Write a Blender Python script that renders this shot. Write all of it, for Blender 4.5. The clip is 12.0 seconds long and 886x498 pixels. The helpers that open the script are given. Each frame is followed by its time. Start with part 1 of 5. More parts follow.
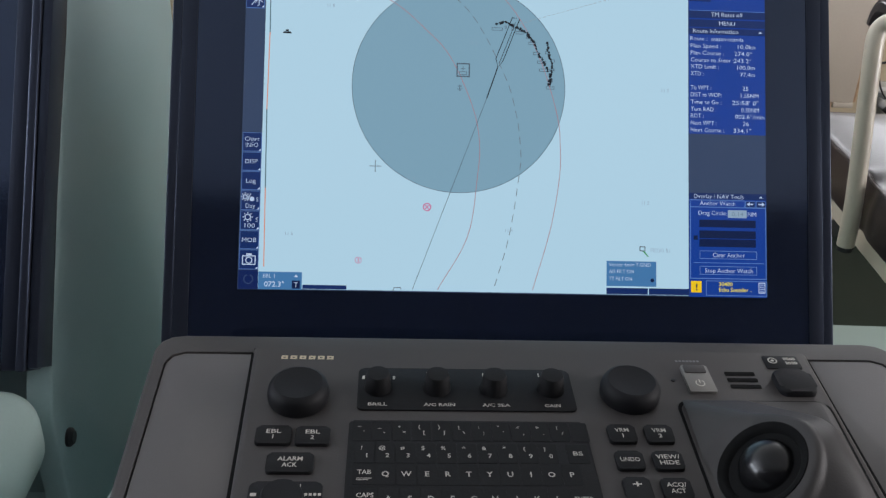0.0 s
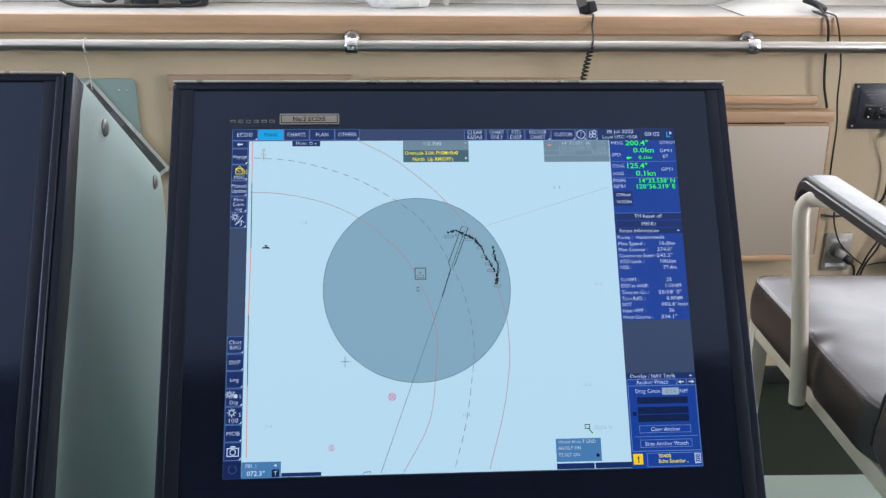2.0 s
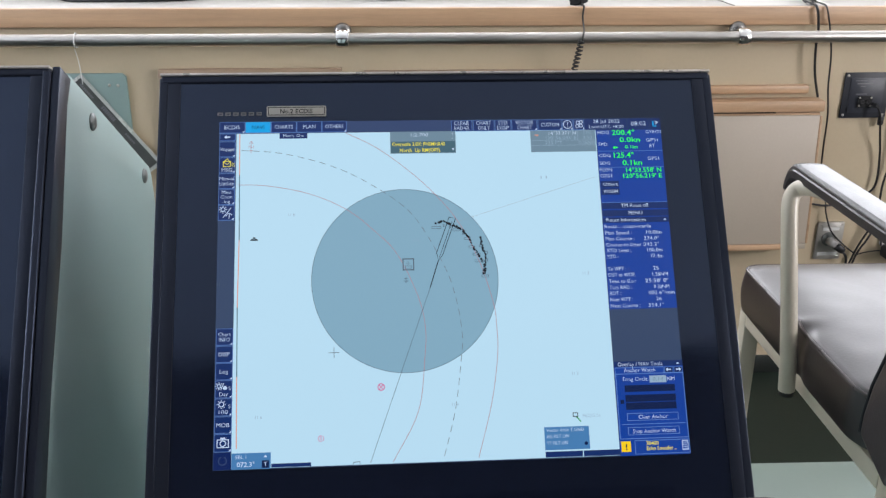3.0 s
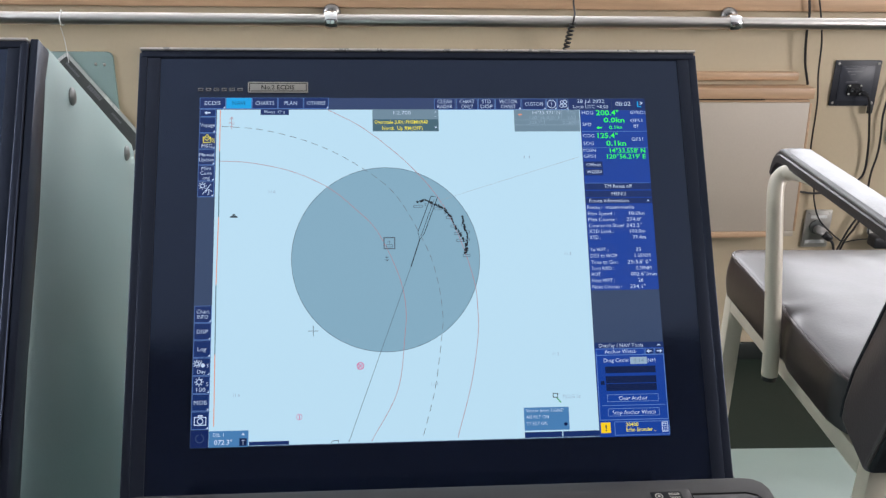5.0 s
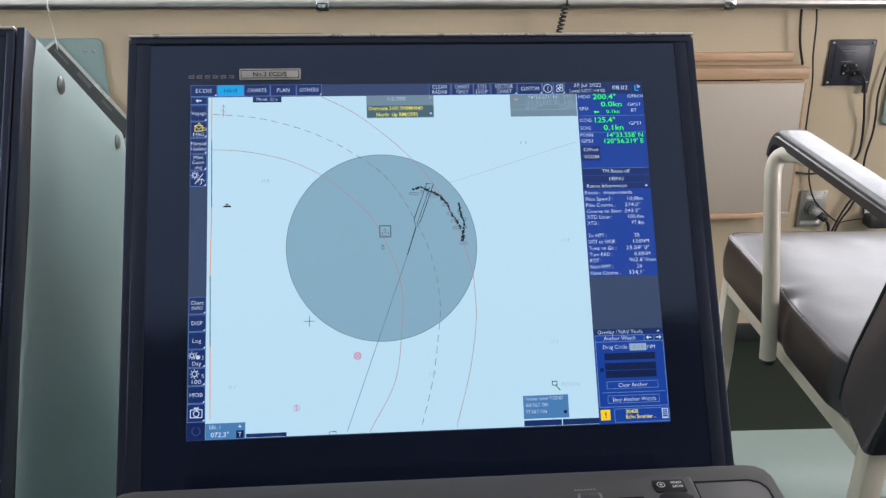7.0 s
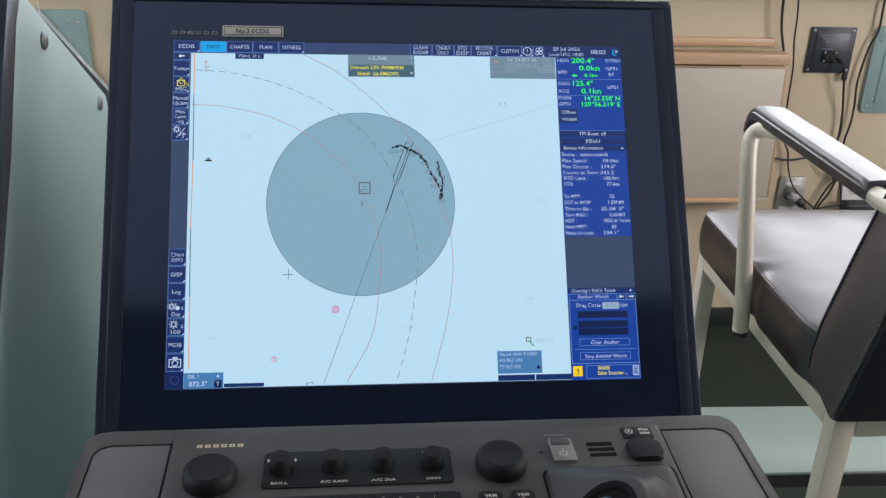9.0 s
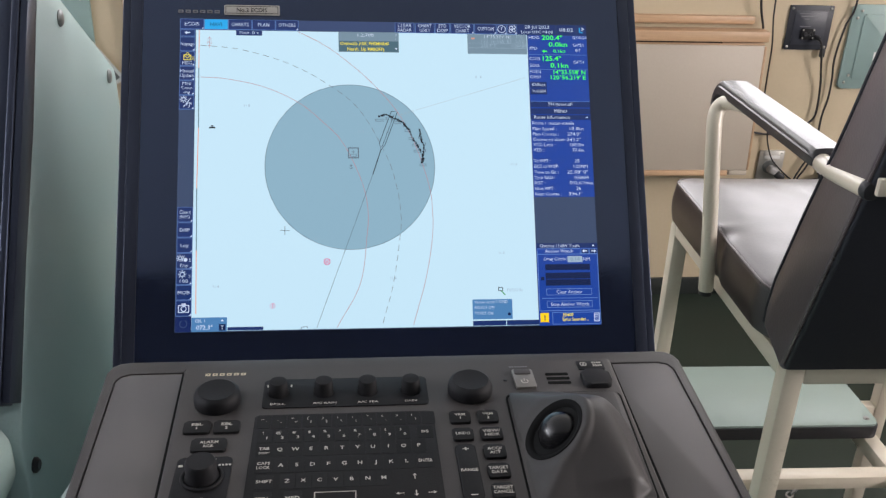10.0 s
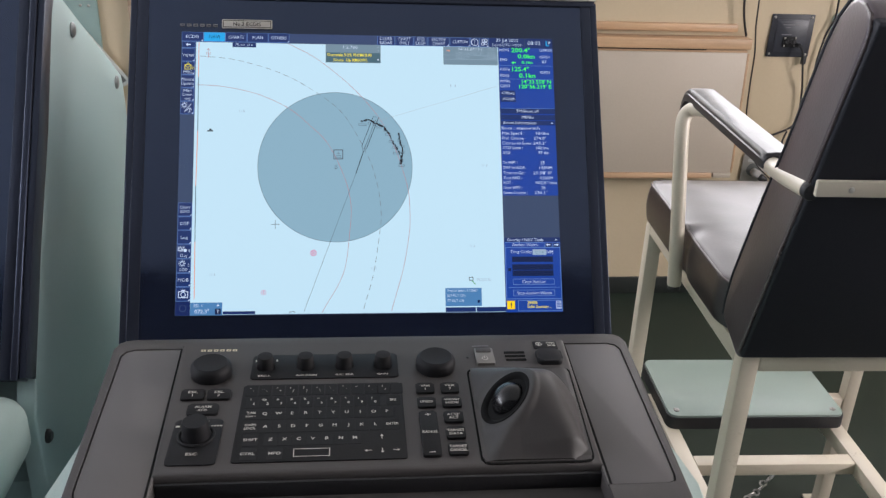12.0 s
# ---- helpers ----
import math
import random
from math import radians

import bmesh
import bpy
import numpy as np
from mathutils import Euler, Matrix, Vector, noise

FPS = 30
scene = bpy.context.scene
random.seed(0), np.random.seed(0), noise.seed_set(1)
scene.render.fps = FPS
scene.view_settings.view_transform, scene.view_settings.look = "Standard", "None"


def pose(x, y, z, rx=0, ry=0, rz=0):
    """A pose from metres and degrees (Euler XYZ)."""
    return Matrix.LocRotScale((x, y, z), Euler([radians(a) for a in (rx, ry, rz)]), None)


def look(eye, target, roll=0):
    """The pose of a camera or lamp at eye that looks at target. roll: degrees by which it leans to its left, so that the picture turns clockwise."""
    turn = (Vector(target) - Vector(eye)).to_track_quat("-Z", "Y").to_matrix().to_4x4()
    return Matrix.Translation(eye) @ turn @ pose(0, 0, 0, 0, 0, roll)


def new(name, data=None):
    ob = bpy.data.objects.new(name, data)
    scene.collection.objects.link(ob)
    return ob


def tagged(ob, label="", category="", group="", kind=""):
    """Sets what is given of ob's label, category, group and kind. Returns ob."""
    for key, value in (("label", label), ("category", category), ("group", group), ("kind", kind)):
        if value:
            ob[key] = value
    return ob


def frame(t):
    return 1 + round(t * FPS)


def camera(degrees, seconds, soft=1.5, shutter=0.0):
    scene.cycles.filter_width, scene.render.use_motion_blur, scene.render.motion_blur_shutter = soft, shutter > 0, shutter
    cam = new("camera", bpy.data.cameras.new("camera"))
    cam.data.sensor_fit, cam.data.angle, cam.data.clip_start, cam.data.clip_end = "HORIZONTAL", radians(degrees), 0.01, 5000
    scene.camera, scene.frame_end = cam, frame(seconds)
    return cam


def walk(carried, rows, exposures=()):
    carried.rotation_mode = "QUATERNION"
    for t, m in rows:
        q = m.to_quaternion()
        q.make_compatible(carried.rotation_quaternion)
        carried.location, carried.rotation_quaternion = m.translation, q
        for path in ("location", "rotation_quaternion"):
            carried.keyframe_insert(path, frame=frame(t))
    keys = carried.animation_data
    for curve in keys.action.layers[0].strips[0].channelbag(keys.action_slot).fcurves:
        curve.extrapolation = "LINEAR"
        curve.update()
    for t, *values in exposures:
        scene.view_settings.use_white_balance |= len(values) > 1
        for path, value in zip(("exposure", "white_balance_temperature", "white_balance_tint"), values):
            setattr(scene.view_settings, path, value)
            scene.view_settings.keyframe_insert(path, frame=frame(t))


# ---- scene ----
cam = camera(52.0, 12.0, soft=1.35)
PATH = [
    (0, (0.0303, 0.0096, 1.3567), (0.1461, 1.7362, 0.3532), 3.05),
    (0.4, (0.039, -0.011, 1.414), (0.143, 1.777, 0.524), 2.8),
    (0.5, (0.038, -0.019, 1.425), (0.143, 1.79, 0.578), 2.6),
    (0.8, (0.042, -0.042, 1.454), (0.143, 1.814, 0.715), 2.2),
    (1, (0.039, -0.052, 1.465), (0.146, 1.816, 0.76), 2.0),
    (1.2, (0.039, -0.059, 1.467), (0.147, 1.814, 0.775), 1.9),
    (1.5, (0.043, -0.067, 1.452), (0.157, 1.804, 0.753), 1.5),
    (2, (0.058, -0.068, 1.44), (0.182, 1.799, 0.733), 0.7),
    (2.5, (0.059, -0.072, 1.444), (0.184, 1.791, 0.727), 0.4),
    (3, (0.066, -0.073, 1.439), (0.199, 1.788, 0.718), 0.3),
    (3.5, (0.068, -0.078, 1.439), (0.205, 1.778, 0.707), 0.4),
    (5.5, (0.078, -0.068, 1.428), (0.231, 1.778, 0.673), 1.2),
    (6, (0.076, -0.066, 1.429), (0.234, 1.775, 0.663), 0.9),
    (6.5, (0.076, -0.061, 1.43), (0.239, 1.775, 0.654), 0.6),
    (8.5, (0.069, -0.057, 1.42), (0.26, 1.77, 0.63), 1.5),
    (8.8, (0.074, -0.073, 1.412), (0.273, 1.752, 0.618), 1.9),
    (9, (0.079, -0.086, 1.405), (0.278, 1.736, 0.604), 2.0),
    (9.2, (0.082, -0.101, 1.41), (0.285, 1.717, 0.602), 2.0),
    (9.5, (0.105, -0.136, 1.417), (0.305, 1.671, 0.583), 2.1),
    (9.7, (0.107, -0.154, 1.412), (0.32, 1.646, 0.567), 2.5),
    (10, (0.086, -0.19, 1.428), (0.292, 1.61, 0.582), 2.2),
    (10.2, (0.072, -0.213, 1.429), (0.27, 1.588, 0.583), 2.1),
    (10.5, (0.073, -0.249, 1.45), (0.277, 1.553, 0.606), 2.2),
    (10.7, (0.089, -0.263, 1.451), (0.295, 1.536, 0.602), 2.4),
    (11, (0.101, -0.277, 1.46), (0.309, 1.527, 0.621), 2.4),
    (11.5, (0.106, -0.287, 1.46), (0.31, 1.517, 0.622), 2.5),
    (12, (0.11, -0.29, 1.463), (0.307, 1.513, 0.62), 2.4),
]
walk(cam, [(t, look(eye, target, roll)) for t, eye, target, roll in PATH],
     exposures=[(0, -0.27, 6100, 10), (0.6, -0.10, 6120, 10), (1.0, -0.08, 6230, 11), (1.5, -0.13, 6070, 10), (2, -0.08, 6050, 10), (6, -0.01, 6150, 11), (8.5, -0.02, 6080, 11), (9.1, -0.03, 6100, 11), (9.6, 0.04, 6320, 12), (10, 0.13, 6400, 13), (10.5, 0.11, 6430, 13), (12, 0.09, 6330, 13)])


# ---- light ----
def lin(r, g, b):
    """Linear colour from 0-255 display values."""
    return tuple(((c / 255 + 0.055) / 1.055) ** 2.4 if c > 10 else c / 255 / 12.92 for c in (r, g, b))


world = bpy.data.worlds.new("sky")
scene.world = world
world.use_nodes = True
wn = world.node_tree.nodes
sky = wn.new("ShaderNodeTexSky")
sky.sky_type, sky.sun_disc, sky.sun_elevation, sky.sun_rotation = "NISHITA", False, radians(40), radians(200)
world.node_tree.links.new(sky.outputs["Color"], wn["Background"].inputs["Color"])
wn["Background"].inputs["Strength"].default_value = 0.08


def window_light(name, eye, target, width, height, watts, color):
    """An area lamp in place of the daylight at a window opening."""
    lamp = bpy.data.lights.new(name, "AREA")
    lamp.shape, lamp.size, lamp.size_y, lamp.energy, lamp.color = "RECTANGLE", width, height, watts, color
    new(name, lamp).matrix_world = look(eye, target)


window_light("daylight_front", (-0.1, 2.86, 1.72), (-0.1, 0.0, 2.45), 5.6, 0.72, 77, (1.0, 0.96, 0.935))
# added fill at unseen side openings; the port lamp aims up to brighten the ceiling
window_light("fill_starboard", (3.58, 0.1, 1.65), (0, 0.0, 2.20), 1.4, 0.70, 96, (1.0, 0.925, 0.88))
window_light("fill_port", (-3.18, 0.55, 1.65), (-1.6, 0.5, 4.4), 2.1, 0.70, 122, (0.94, 0.955, 1.0))


# ---- materials ----
def base_material(name):
    m = bpy.data.materials.new(name)
    m.use_nodes = True
    return m, m.node_tree.nodes, m.node_tree.links, m.node_tree.nodes["Principled BSDF"]


def surface(name, color, rough=0.5, metal=0.0, var=0.12, scale=9.0, fine=220.0, bump=0.03, stretch=(1, 1, 1), spec=0.5, wear=0.0, wear_color=(0.5, 0.5, 0.5), coat=0.0):
    """A surface with colour and roughness that vary at two scales, fine relief and some wear."""
    m, n, l, p = base_material(name)
    tc, mp = n.new("ShaderNodeTexCoord"), n.new("ShaderNodeMapping")
    mp.inputs["Scale"].default_value = stretch
    l.new(tc.outputs["Object"], mp.inputs["Vector"])
    big, small = n.new("ShaderNodeTexNoise"), n.new("ShaderNodeTexNoise")
    big.inputs["Scale"].default_value, big.inputs["Detail"].default_value = scale, 5
    small.inputs["Scale"].default_value, small.inputs["Detail"].default_value = fine, 3
    for t in (big, small):
        l.new(mp.outputs["Vector"], t.inputs["Vector"])
    add = n.new("ShaderNodeMath")
    add.operation = "MULTIPLY_ADD"
    l.new(small.outputs["Fac"], add.inputs[0])
    add.inputs[1].default_value = 0.45
    l.new(big.outputs["Fac"], add.inputs[2])
    ramp = n.new("ShaderNodeMapRange")
    ramp.inputs["From Min"].default_value, ramp.inputs["From Max"].default_value = 0.4, 1.05
    ramp.inputs["To Min"].default_value, ramp.inputs["To Max"].default_value = 1 - var, 1 + var
    l.new(add.outputs[0], ramp.inputs["Value"])
    mul = n.new("ShaderNodeVectorMath")
    mul.operation = "SCALE"
    mul.inputs[0].default_value = color
    l.new(ramp.outputs["Result"], mul.inputs["Scale"])
    last = mul.outputs["Vector"]
    if wear:
        spots = n.new("ShaderNodeTexNoise")
        spots.inputs["Scale"].default_value, spots.inputs["Detail"].default_value = 14.0, 9
        spots.inputs["Roughness"].default_value = 0.7
        l.new(mp.outputs["Vector"], spots.inputs["Vector"])
        cut = n.new("ShaderNodeMapRange")
        cut.inputs["From Min"].default_value, cut.inputs["From Max"].default_value = 0.62, 0.72
        cut.inputs["To Max"].default_value = wear
        l.new(spots.outputs["Fac"], cut.inputs["Value"])
        mix = n.new("ShaderNodeMix")
        mix.data_type = "RGBA"
        l.new(cut.outputs["Result"], mix.inputs["Factor"])
        l.new(last, mix.inputs["A"])
        mix.inputs["B"].default_value = (*wear_color, 1)
        last = mix.outputs["Result"]
    l.new(last, p.inputs["Base Color"])
    rr = n.new("ShaderNodeMapRange")
    rr.inputs["From Min"].default_value, rr.inputs["From Max"].default_value = 0.4, 1.05
    rr.inputs["To Min"].default_value, rr.inputs["To Max"].default_value = max(0.03, rough - 0.07), min(1, rough + 0.07)
    l.new(add.outputs[0], rr.inputs["Value"])
    l.new(rr.outputs["Result"], p.inputs["Roughness"])
    p.inputs["Metallic"].default_value = metal
    p.inputs["Specular IOR Level"].default_value = spec
    p.inputs["Coat Weight"].default_value = coat
    p.inputs["Coat Roughness"].default_value = 0.15
    if bump:
        b = n.new("ShaderNodeBump")
        b.inputs["Strength"].default_value, b.inputs["Distance"].default_value = bump * 4, 0.0015
        l.new(small.outputs["Fac"], b.inputs["Height"])
        l.new(b.outputs["Normal"], p.inputs["Normal"])
    return m


def leather(name, color, rough, coat=0.0, relief=0.5):
    """Grained upholstery vinyl: cells of pebbled relief."""
    m = surface(name, color, rough, var=0.14, scale=6, fine=160, bump=0)
    n, l, p = m.node_tree.nodes, m.node_tree.links, m.node_tree.nodes["Principled BSDF"]
    tc, v, w, b, s = (n.new("ShaderNode" + k) for k in ("TexCoord", "TexVoronoi", "TexNoise", "Bump", "Math"))
    v.inputs["Scale"].default_value = 300
    w.inputs["Scale"].default_value, w.inputs["Detail"].default_value = 26, 3
    s.operation = "MULTIPLY_ADD"
    s.inputs[1].default_value = 0.5
    l.new(tc.outputs["Object"], v.inputs["Vector"])
    l.new(tc.outputs["Object"], w.inputs["Vector"])
    l.new(v.outputs["Distance"], s.inputs[0])
    l.new(w.outputs["Fac"], s.inputs[2])
    p.inputs["Coat Weight"].default_value, p.inputs["Coat Roughness"].default_value = coat, 0.34
    b.inputs["Strength"].default_value, b.inputs["Distance"].default_value = relief, 0.0016
    l.new(s.outputs[0], b.inputs["Height"])
    l.new(b.outputs["Normal"], p.inputs["Normal"])
    return m


def glow(name, rgb, strength=1.0, rough=0.2):
    """A patch of a lit display."""
    m, n, l, p = base_material(name)
    p.inputs["Base Color"].default_value = (0.004, 0.005, 0.007, 1)
    p.inputs["Roughness"].default_value = rough
    p.inputs["Emission Color"].default_value = (*lin(*rgb), 1)
    p.inputs["Emission Strength"].default_value = strength
    return m


M = {
    "cream": surface("cream_wall_paint", (0.53, 0.435, 0.295), 0.55, var=0.05, scale=2.5, fine=90, bump=0.05, wear=0.08, wear_color=(0.4, 0.33, 0.22)),
    "white_lining": surface("white_lining", (0.72, 0.70, 0.66), 0.5, var=0.05, scale=3, fine=120),
    # white lining greyed so less light bounces on to the chair
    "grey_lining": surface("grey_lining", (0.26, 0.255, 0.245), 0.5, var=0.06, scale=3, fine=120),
    "ceiling": surface("ceiling_panel", (0.82, 0.83, 0.84), 0.6, var=0.04, scale=2),
    "floor": surface("green_deck", (0.0145, 0.0225, 0.0160), 0.55, var=0.2, scale=5, fine=160, bump=0.06, spec=0.25, wear=0.06, wear_color=(0.07, 0.09, 0.07)),
    "skirt": surface("dark_skirting", (0.018, 0.022, 0.020), 0.45),
    "laminate": surface("shelf_laminate", (0.50, 0.48, 0.45), 0.4, var=0.05, scale=4, fine=200),
    "wood": surface("light_wood", (0.475, 0.305, 0.178), 0.45, var=0.22, scale=5, fine=60, bump=0.03, stretch=(0.5, 8, 14)),
    "wood_pale": surface("pale_wood_board", (0.38, 0.265, 0.175), 0.5, var=0.12, scale=4, fine=60, bump=0.03, stretch=(0.6, 8, 6)),
    "wood_dark": surface("brown_board_panel", (0.105, 0.074, 0.061), 0.5, var=0.12, scale=4, fine=60, bump=0.03, stretch=(0.6, 8, 6)),
    "board_face": surface("greyed_board_face", (0.42, 0.362, 0.292), 0.50, var=0.05, scale=3, fine=150),
    "steel": surface("polished_steel", (0.52, 0.50, 0.475), 0.33, 1.0, var=0.06, scale=12, fine=300, bump=0, stretch=(0.3, 6, 6)),
    "chrome": surface("chrome", (0.8, 0.8, 0.8), 0.12, 1.0, var=0.04),
    "green": surface("sage_cabinet_paint", (0.40, 0.52, 0.51), 0.48, var=0.06, scale=5, fine=320, bump=0.05),
    "green_light": surface("sage_desk_paint", (0.40, 0.50, 0.465), 0.34, var=0.06, scale=5, fine=320, bump=0.04),
    "teal_plate": surface("teal_plate_paint", (0.245, 0.340, 0.318), 0.4, var=0.06, scale=7),
    "foot": surface("green_footboard", (0.240, 0.305, 0.270), 0.40, var=0.05, scale=7, fine=90, bump=0.015),
    "rubber": surface("black_rubber", (0.018, 0.018, 0.020), 0.5, var=0.15),
    "cable": surface("black_cable", (0.016, 0.015, 0.016), 0.45),
    "black": surface("black_plastic", (0.0105, 0.0105, 0.012), 0.60, spec=0.2, fine=500, bump=0.012),
    "key": surface("key_rubber", (0.012, 0.012, 0.013), 0.66, spec=0.2, fine=600, bump=0.03),
    "grey_case": surface("charcoal_case", (0.0600, 0.0555, 0.0540), 0.50, var=0.06, scale=10, fine=900, bump=0.03, spec=0.28),
    # case charcoal darkened: the shade on the hump's slopes is in the colour
    "hump": surface("shaded_charcoal_hump", (0.036, 0.033, 0.032), 0.52, var=0.08, scale=12, fine=900, bump=0.02, spec=0.4),
    "grey_wing": surface("grey_inset", (0.118, 0.111, 0.109), 0.58, var=0.05, scale=8, fine=900, bump=0.025, spec=0.28),
    "frame": surface("display_frame", (0.020, 0.022, 0.031), 0.32, var=0.06, scale=10, fine=900, bump=0.005, spec=0.5),
    "glass": surface("display_glass", (0.004, 0.006, 0.016), 0.10, var=0.05, bump=0, spec=1.5),
    # for the unseen sheet that keeps the aft side dark
    "aft": surface("dark_aft_block", (0.035, 0.035, 0.04), 0.8, var=0.15, scale=3, stretch=(6, 6, 0.5)),
    "ball": surface("trackball", (0.008, 0.008, 0.009), 0.26, var=0.05, bump=0, spec=0.5),
    "tube": surface("cream_steel_paint", (0.61, 0.55, 0.445), 0.32, var=0.05, scale=12, fine=240, bump=0.02, wear=0.10, wear_color=(0.35, 0.30, 0.24)),
    "seat": leather("brown_vinyl", (0.0135, 0.0068, 0.0098), 0.40, 0.90, 0.18),
    "back": leather("black_brown_vinyl", (0.0100, 0.0112, 0.0180), 0.60, 0.0, 0.10),
    "back_side": leather("brown_side_vinyl", (0.078, 0.059, 0.068), 0.36, 1.0, 0.25),
    "piping": surface("brown_piping", (0.075, 0.060, 0.060), 0.3),
    "arm": surface("armrest_vinyl", (0.032, 0.031, 0.034), 0.34, var=0.25, scale=30, fine=300, bump=0.06, coat=0.25, wear=0.25, wear_color=(0.16, 0.15, 0.15)),
    "tag": surface("engraved_tag", (0.52, 0.50, 0.46), 0.35, 0.4, var=0.06, scale=40),
    "ink": surface("black_ink", (0.009, 0.009, 0.009), 0.9, bump=0, spec=0.1),
    "legend": surface("white_legend", (0.56, 0.53, 0.47), 0.5, bump=0),
    "legend_dim": surface("grey_legend", (0.16, 0.16, 0.17), 0.5, bump=0),
    "gold": surface("brass_badge", (0.62, 0.52, 0.36), 0.35, 0.6, bump=0),
    "socket": surface("brushed_plate", (0.50, 0.48, 0.44), 0.38, 0.7, var=0.08, scale=30, fine=400),
    "grey_plug": surface("grey_plug", (0.30, 0.29, 0.28), 0.45),
    "bag": surface("white_plastic_bag", (0.78, 0.78, 0.77), 0.35, var=0.05, bump=0),
    "strip": surface("grey_strip", (0.20, 0.21, 0.205), 0.35, 0.3, var=0.08),
    "print_strip": surface("dark_printed_strip", (0.075, 0.080, 0.076), 0.35, var=0.12, scale=30),
    "plate_navy": surface("navy_black_plate", (0.019, 0.021, 0.029), 0.5, var=0.08, scale=20, fine=400, bump=0.01),
    "plate_inner": surface("navy_inner_plate", (0.030, 0.033, 0.044), 0.42, var=0.10, scale=20, fine=400, bump=0.01),
    # pale colour carries the window glint along the displays' top edge
    "lip": surface("highlight_lip", (0.66, 0.62, 0.57), 0.30, 0.5, var=0.10, scale=40),
    "bracket": surface("dull_bracket_steel", (0.27, 0.26, 0.25), 0.30, 0.9, var=0.12, scale=40),
    "clear_edge": surface("pale_edge", (0.55, 0.57, 0.54), 0.25, 0.2),
    "slate": surface("dark_blue_box", (0.03, 0.035, 0.05), 0.45),
    "sticker": surface("white_sticker", (0.7, 0.7, 0.68), 0.5),
    "pwr": surface("silver_key", (0.19, 0.182, 0.170), 0.42, 0.35, var=0.08),
}
for name in ("glass", "frame"):
    M[name].node_tree.nodes["Principled BSDF"].inputs["Specular Tint"].default_value = (0.52, 0.66, 1.0, 1)
G = {
    "chart": glow("lit_chart", (190, 222, 236)),
    "circle": glow("lit_circle", (134, 170, 187)),
    "blue": glow("lit_blue", (22, 62, 148)),
    "navy": glow("lit_navy", (20, 44, 98)),
    "bar": glow("lit_bar", (52, 68, 104)),
    "slate": glow("lit_slate", (55, 70, 98)),
    "cyan": glow("lit_cyan", (30, 160, 222)),
    "steel": glow("lit_steel", (74, 124, 172)),
    "gray": glow("lit_gray", (112, 136, 150)),
    "white": glow("lit_white", (200, 214, 234)),
    "dim": glow("lit_dim", (150, 172, 190)),
    "green": glow("lit_green", (70, 255, 80)),
    "yellow": glow("lit_yellow", (240, 226, 70)),
    "amber": glow("lit_amber", (250, 205, 20)),
    "orange": glow("lit_orange", (226, 150, 120)),
    "teal": glow("lit_teal", (70, 100, 112)),
    "red": glow("lit_red", (176, 134, 140)),
    "trace": glow("lit_trace", (112, 120, 128)),
    "faint": glow("lit_faint", (158, 164, 170)),
    "button_edge": glow("lit_button_edge", (110, 140, 190)),
    "magenta": glow("lit_magenta", (208, 92, 142)),
    "line": glow("lit_line", (86, 100, 112)),
    "black": glow("lit_black", (16, 20, 28)),
    "edge": glow("lit_edge", (96, 130, 190)),
    "dark": glow("lit_dark", (14, 30, 70)),
    "lamp_green": glow("lit_lamp", (60, 150, 80)),
    "off": glow("lit_off", (16, 34, 86)),
}


# ---- building helpers ----
def obj(name, bm, material, angle=38):
    bmesh.ops.recalc_face_normals(bm, faces=bm.faces[:])
    me = bpy.data.meshes.new(name)
    bm.to_mesh(me)
    bm.free()
    me.materials.append(M.get(material) or G[material[4:]])
    for f in me.polygons:
        f.use_smooth = True
    me.set_sharp_from_angle(angle=radians(angle))
    return new(name, me)


def part(name, bm, material, parent, label=""):
    ob = obj(name, bm, material)
    ob.parent = parent
    return tagged(ob, label)


def flat_part(name, bm, material, parent, label=""):
    """Thin lit patches: keep them as they face."""
    me = bpy.data.meshes.new(name)
    bm.to_mesh(me)
    bm.free()
    me.materials.append(G.get(material) or M[material])
    ob = new(name, me)
    ob.parent = parent
    return tagged(ob, label)


def thing(name, label, category, m=Matrix(), group="", kind=""):
    ob = new(name)
    ob.empty_display_size = 0.05
    ob.matrix_world = m
    return tagged(ob, label, category, group, kind)


def box(x0, x1, y0, y1, z0, z1, bev=0.0, seg=2, into=None):
    bm = bmesh.new()
    bmesh.ops.create_cube(bm, size=1, matrix=Matrix.Translation(((x0 + x1) / 2, (y0 + y1) / 2, (z0 + z1) / 2)) @ Matrix.Diagonal((x1 - x0, y1 - y0, z1 - z0, 1)))
    if bev:
        bmesh.ops.bevel(bm, geom=bm.edges[:], offset=bev, segments=seg, profile=0.5, affect="EDGES")
    return merge(into, bm) if into else bm


def merge(a, b):
    me = bpy.data.meshes.new("tmp")
    b.to_mesh(me)
    b.free()
    a.from_mesh(me)
    bpy.data.meshes.remove(me)
    return a


def joined(items):
    bm = bmesh.new()
    for i in items:
        merge(bm, i)
    return bm


def moved(bm, m):
    bmesh.ops.transform(bm, matrix=m, verts=bm.verts[:])
    return bm


def rrect(x0, x1, y0, y1, r, n=5):
    """Outline of a rectangle with rounded corners, counter-clockwise."""
    pts = []
    for cx, cy, a in ((x1 - r, y1 - r, 0), (x0 + r, y1 - r, 90), (x0 + r, y0 + r, 180), (x1 - r, y0 + r, 270)):
        for i in range(n + 1):
            t = radians(a + 90 * i / n)
            pts.append((cx + r * math.cos(t), cy + r * math.sin(t)))
    return pts


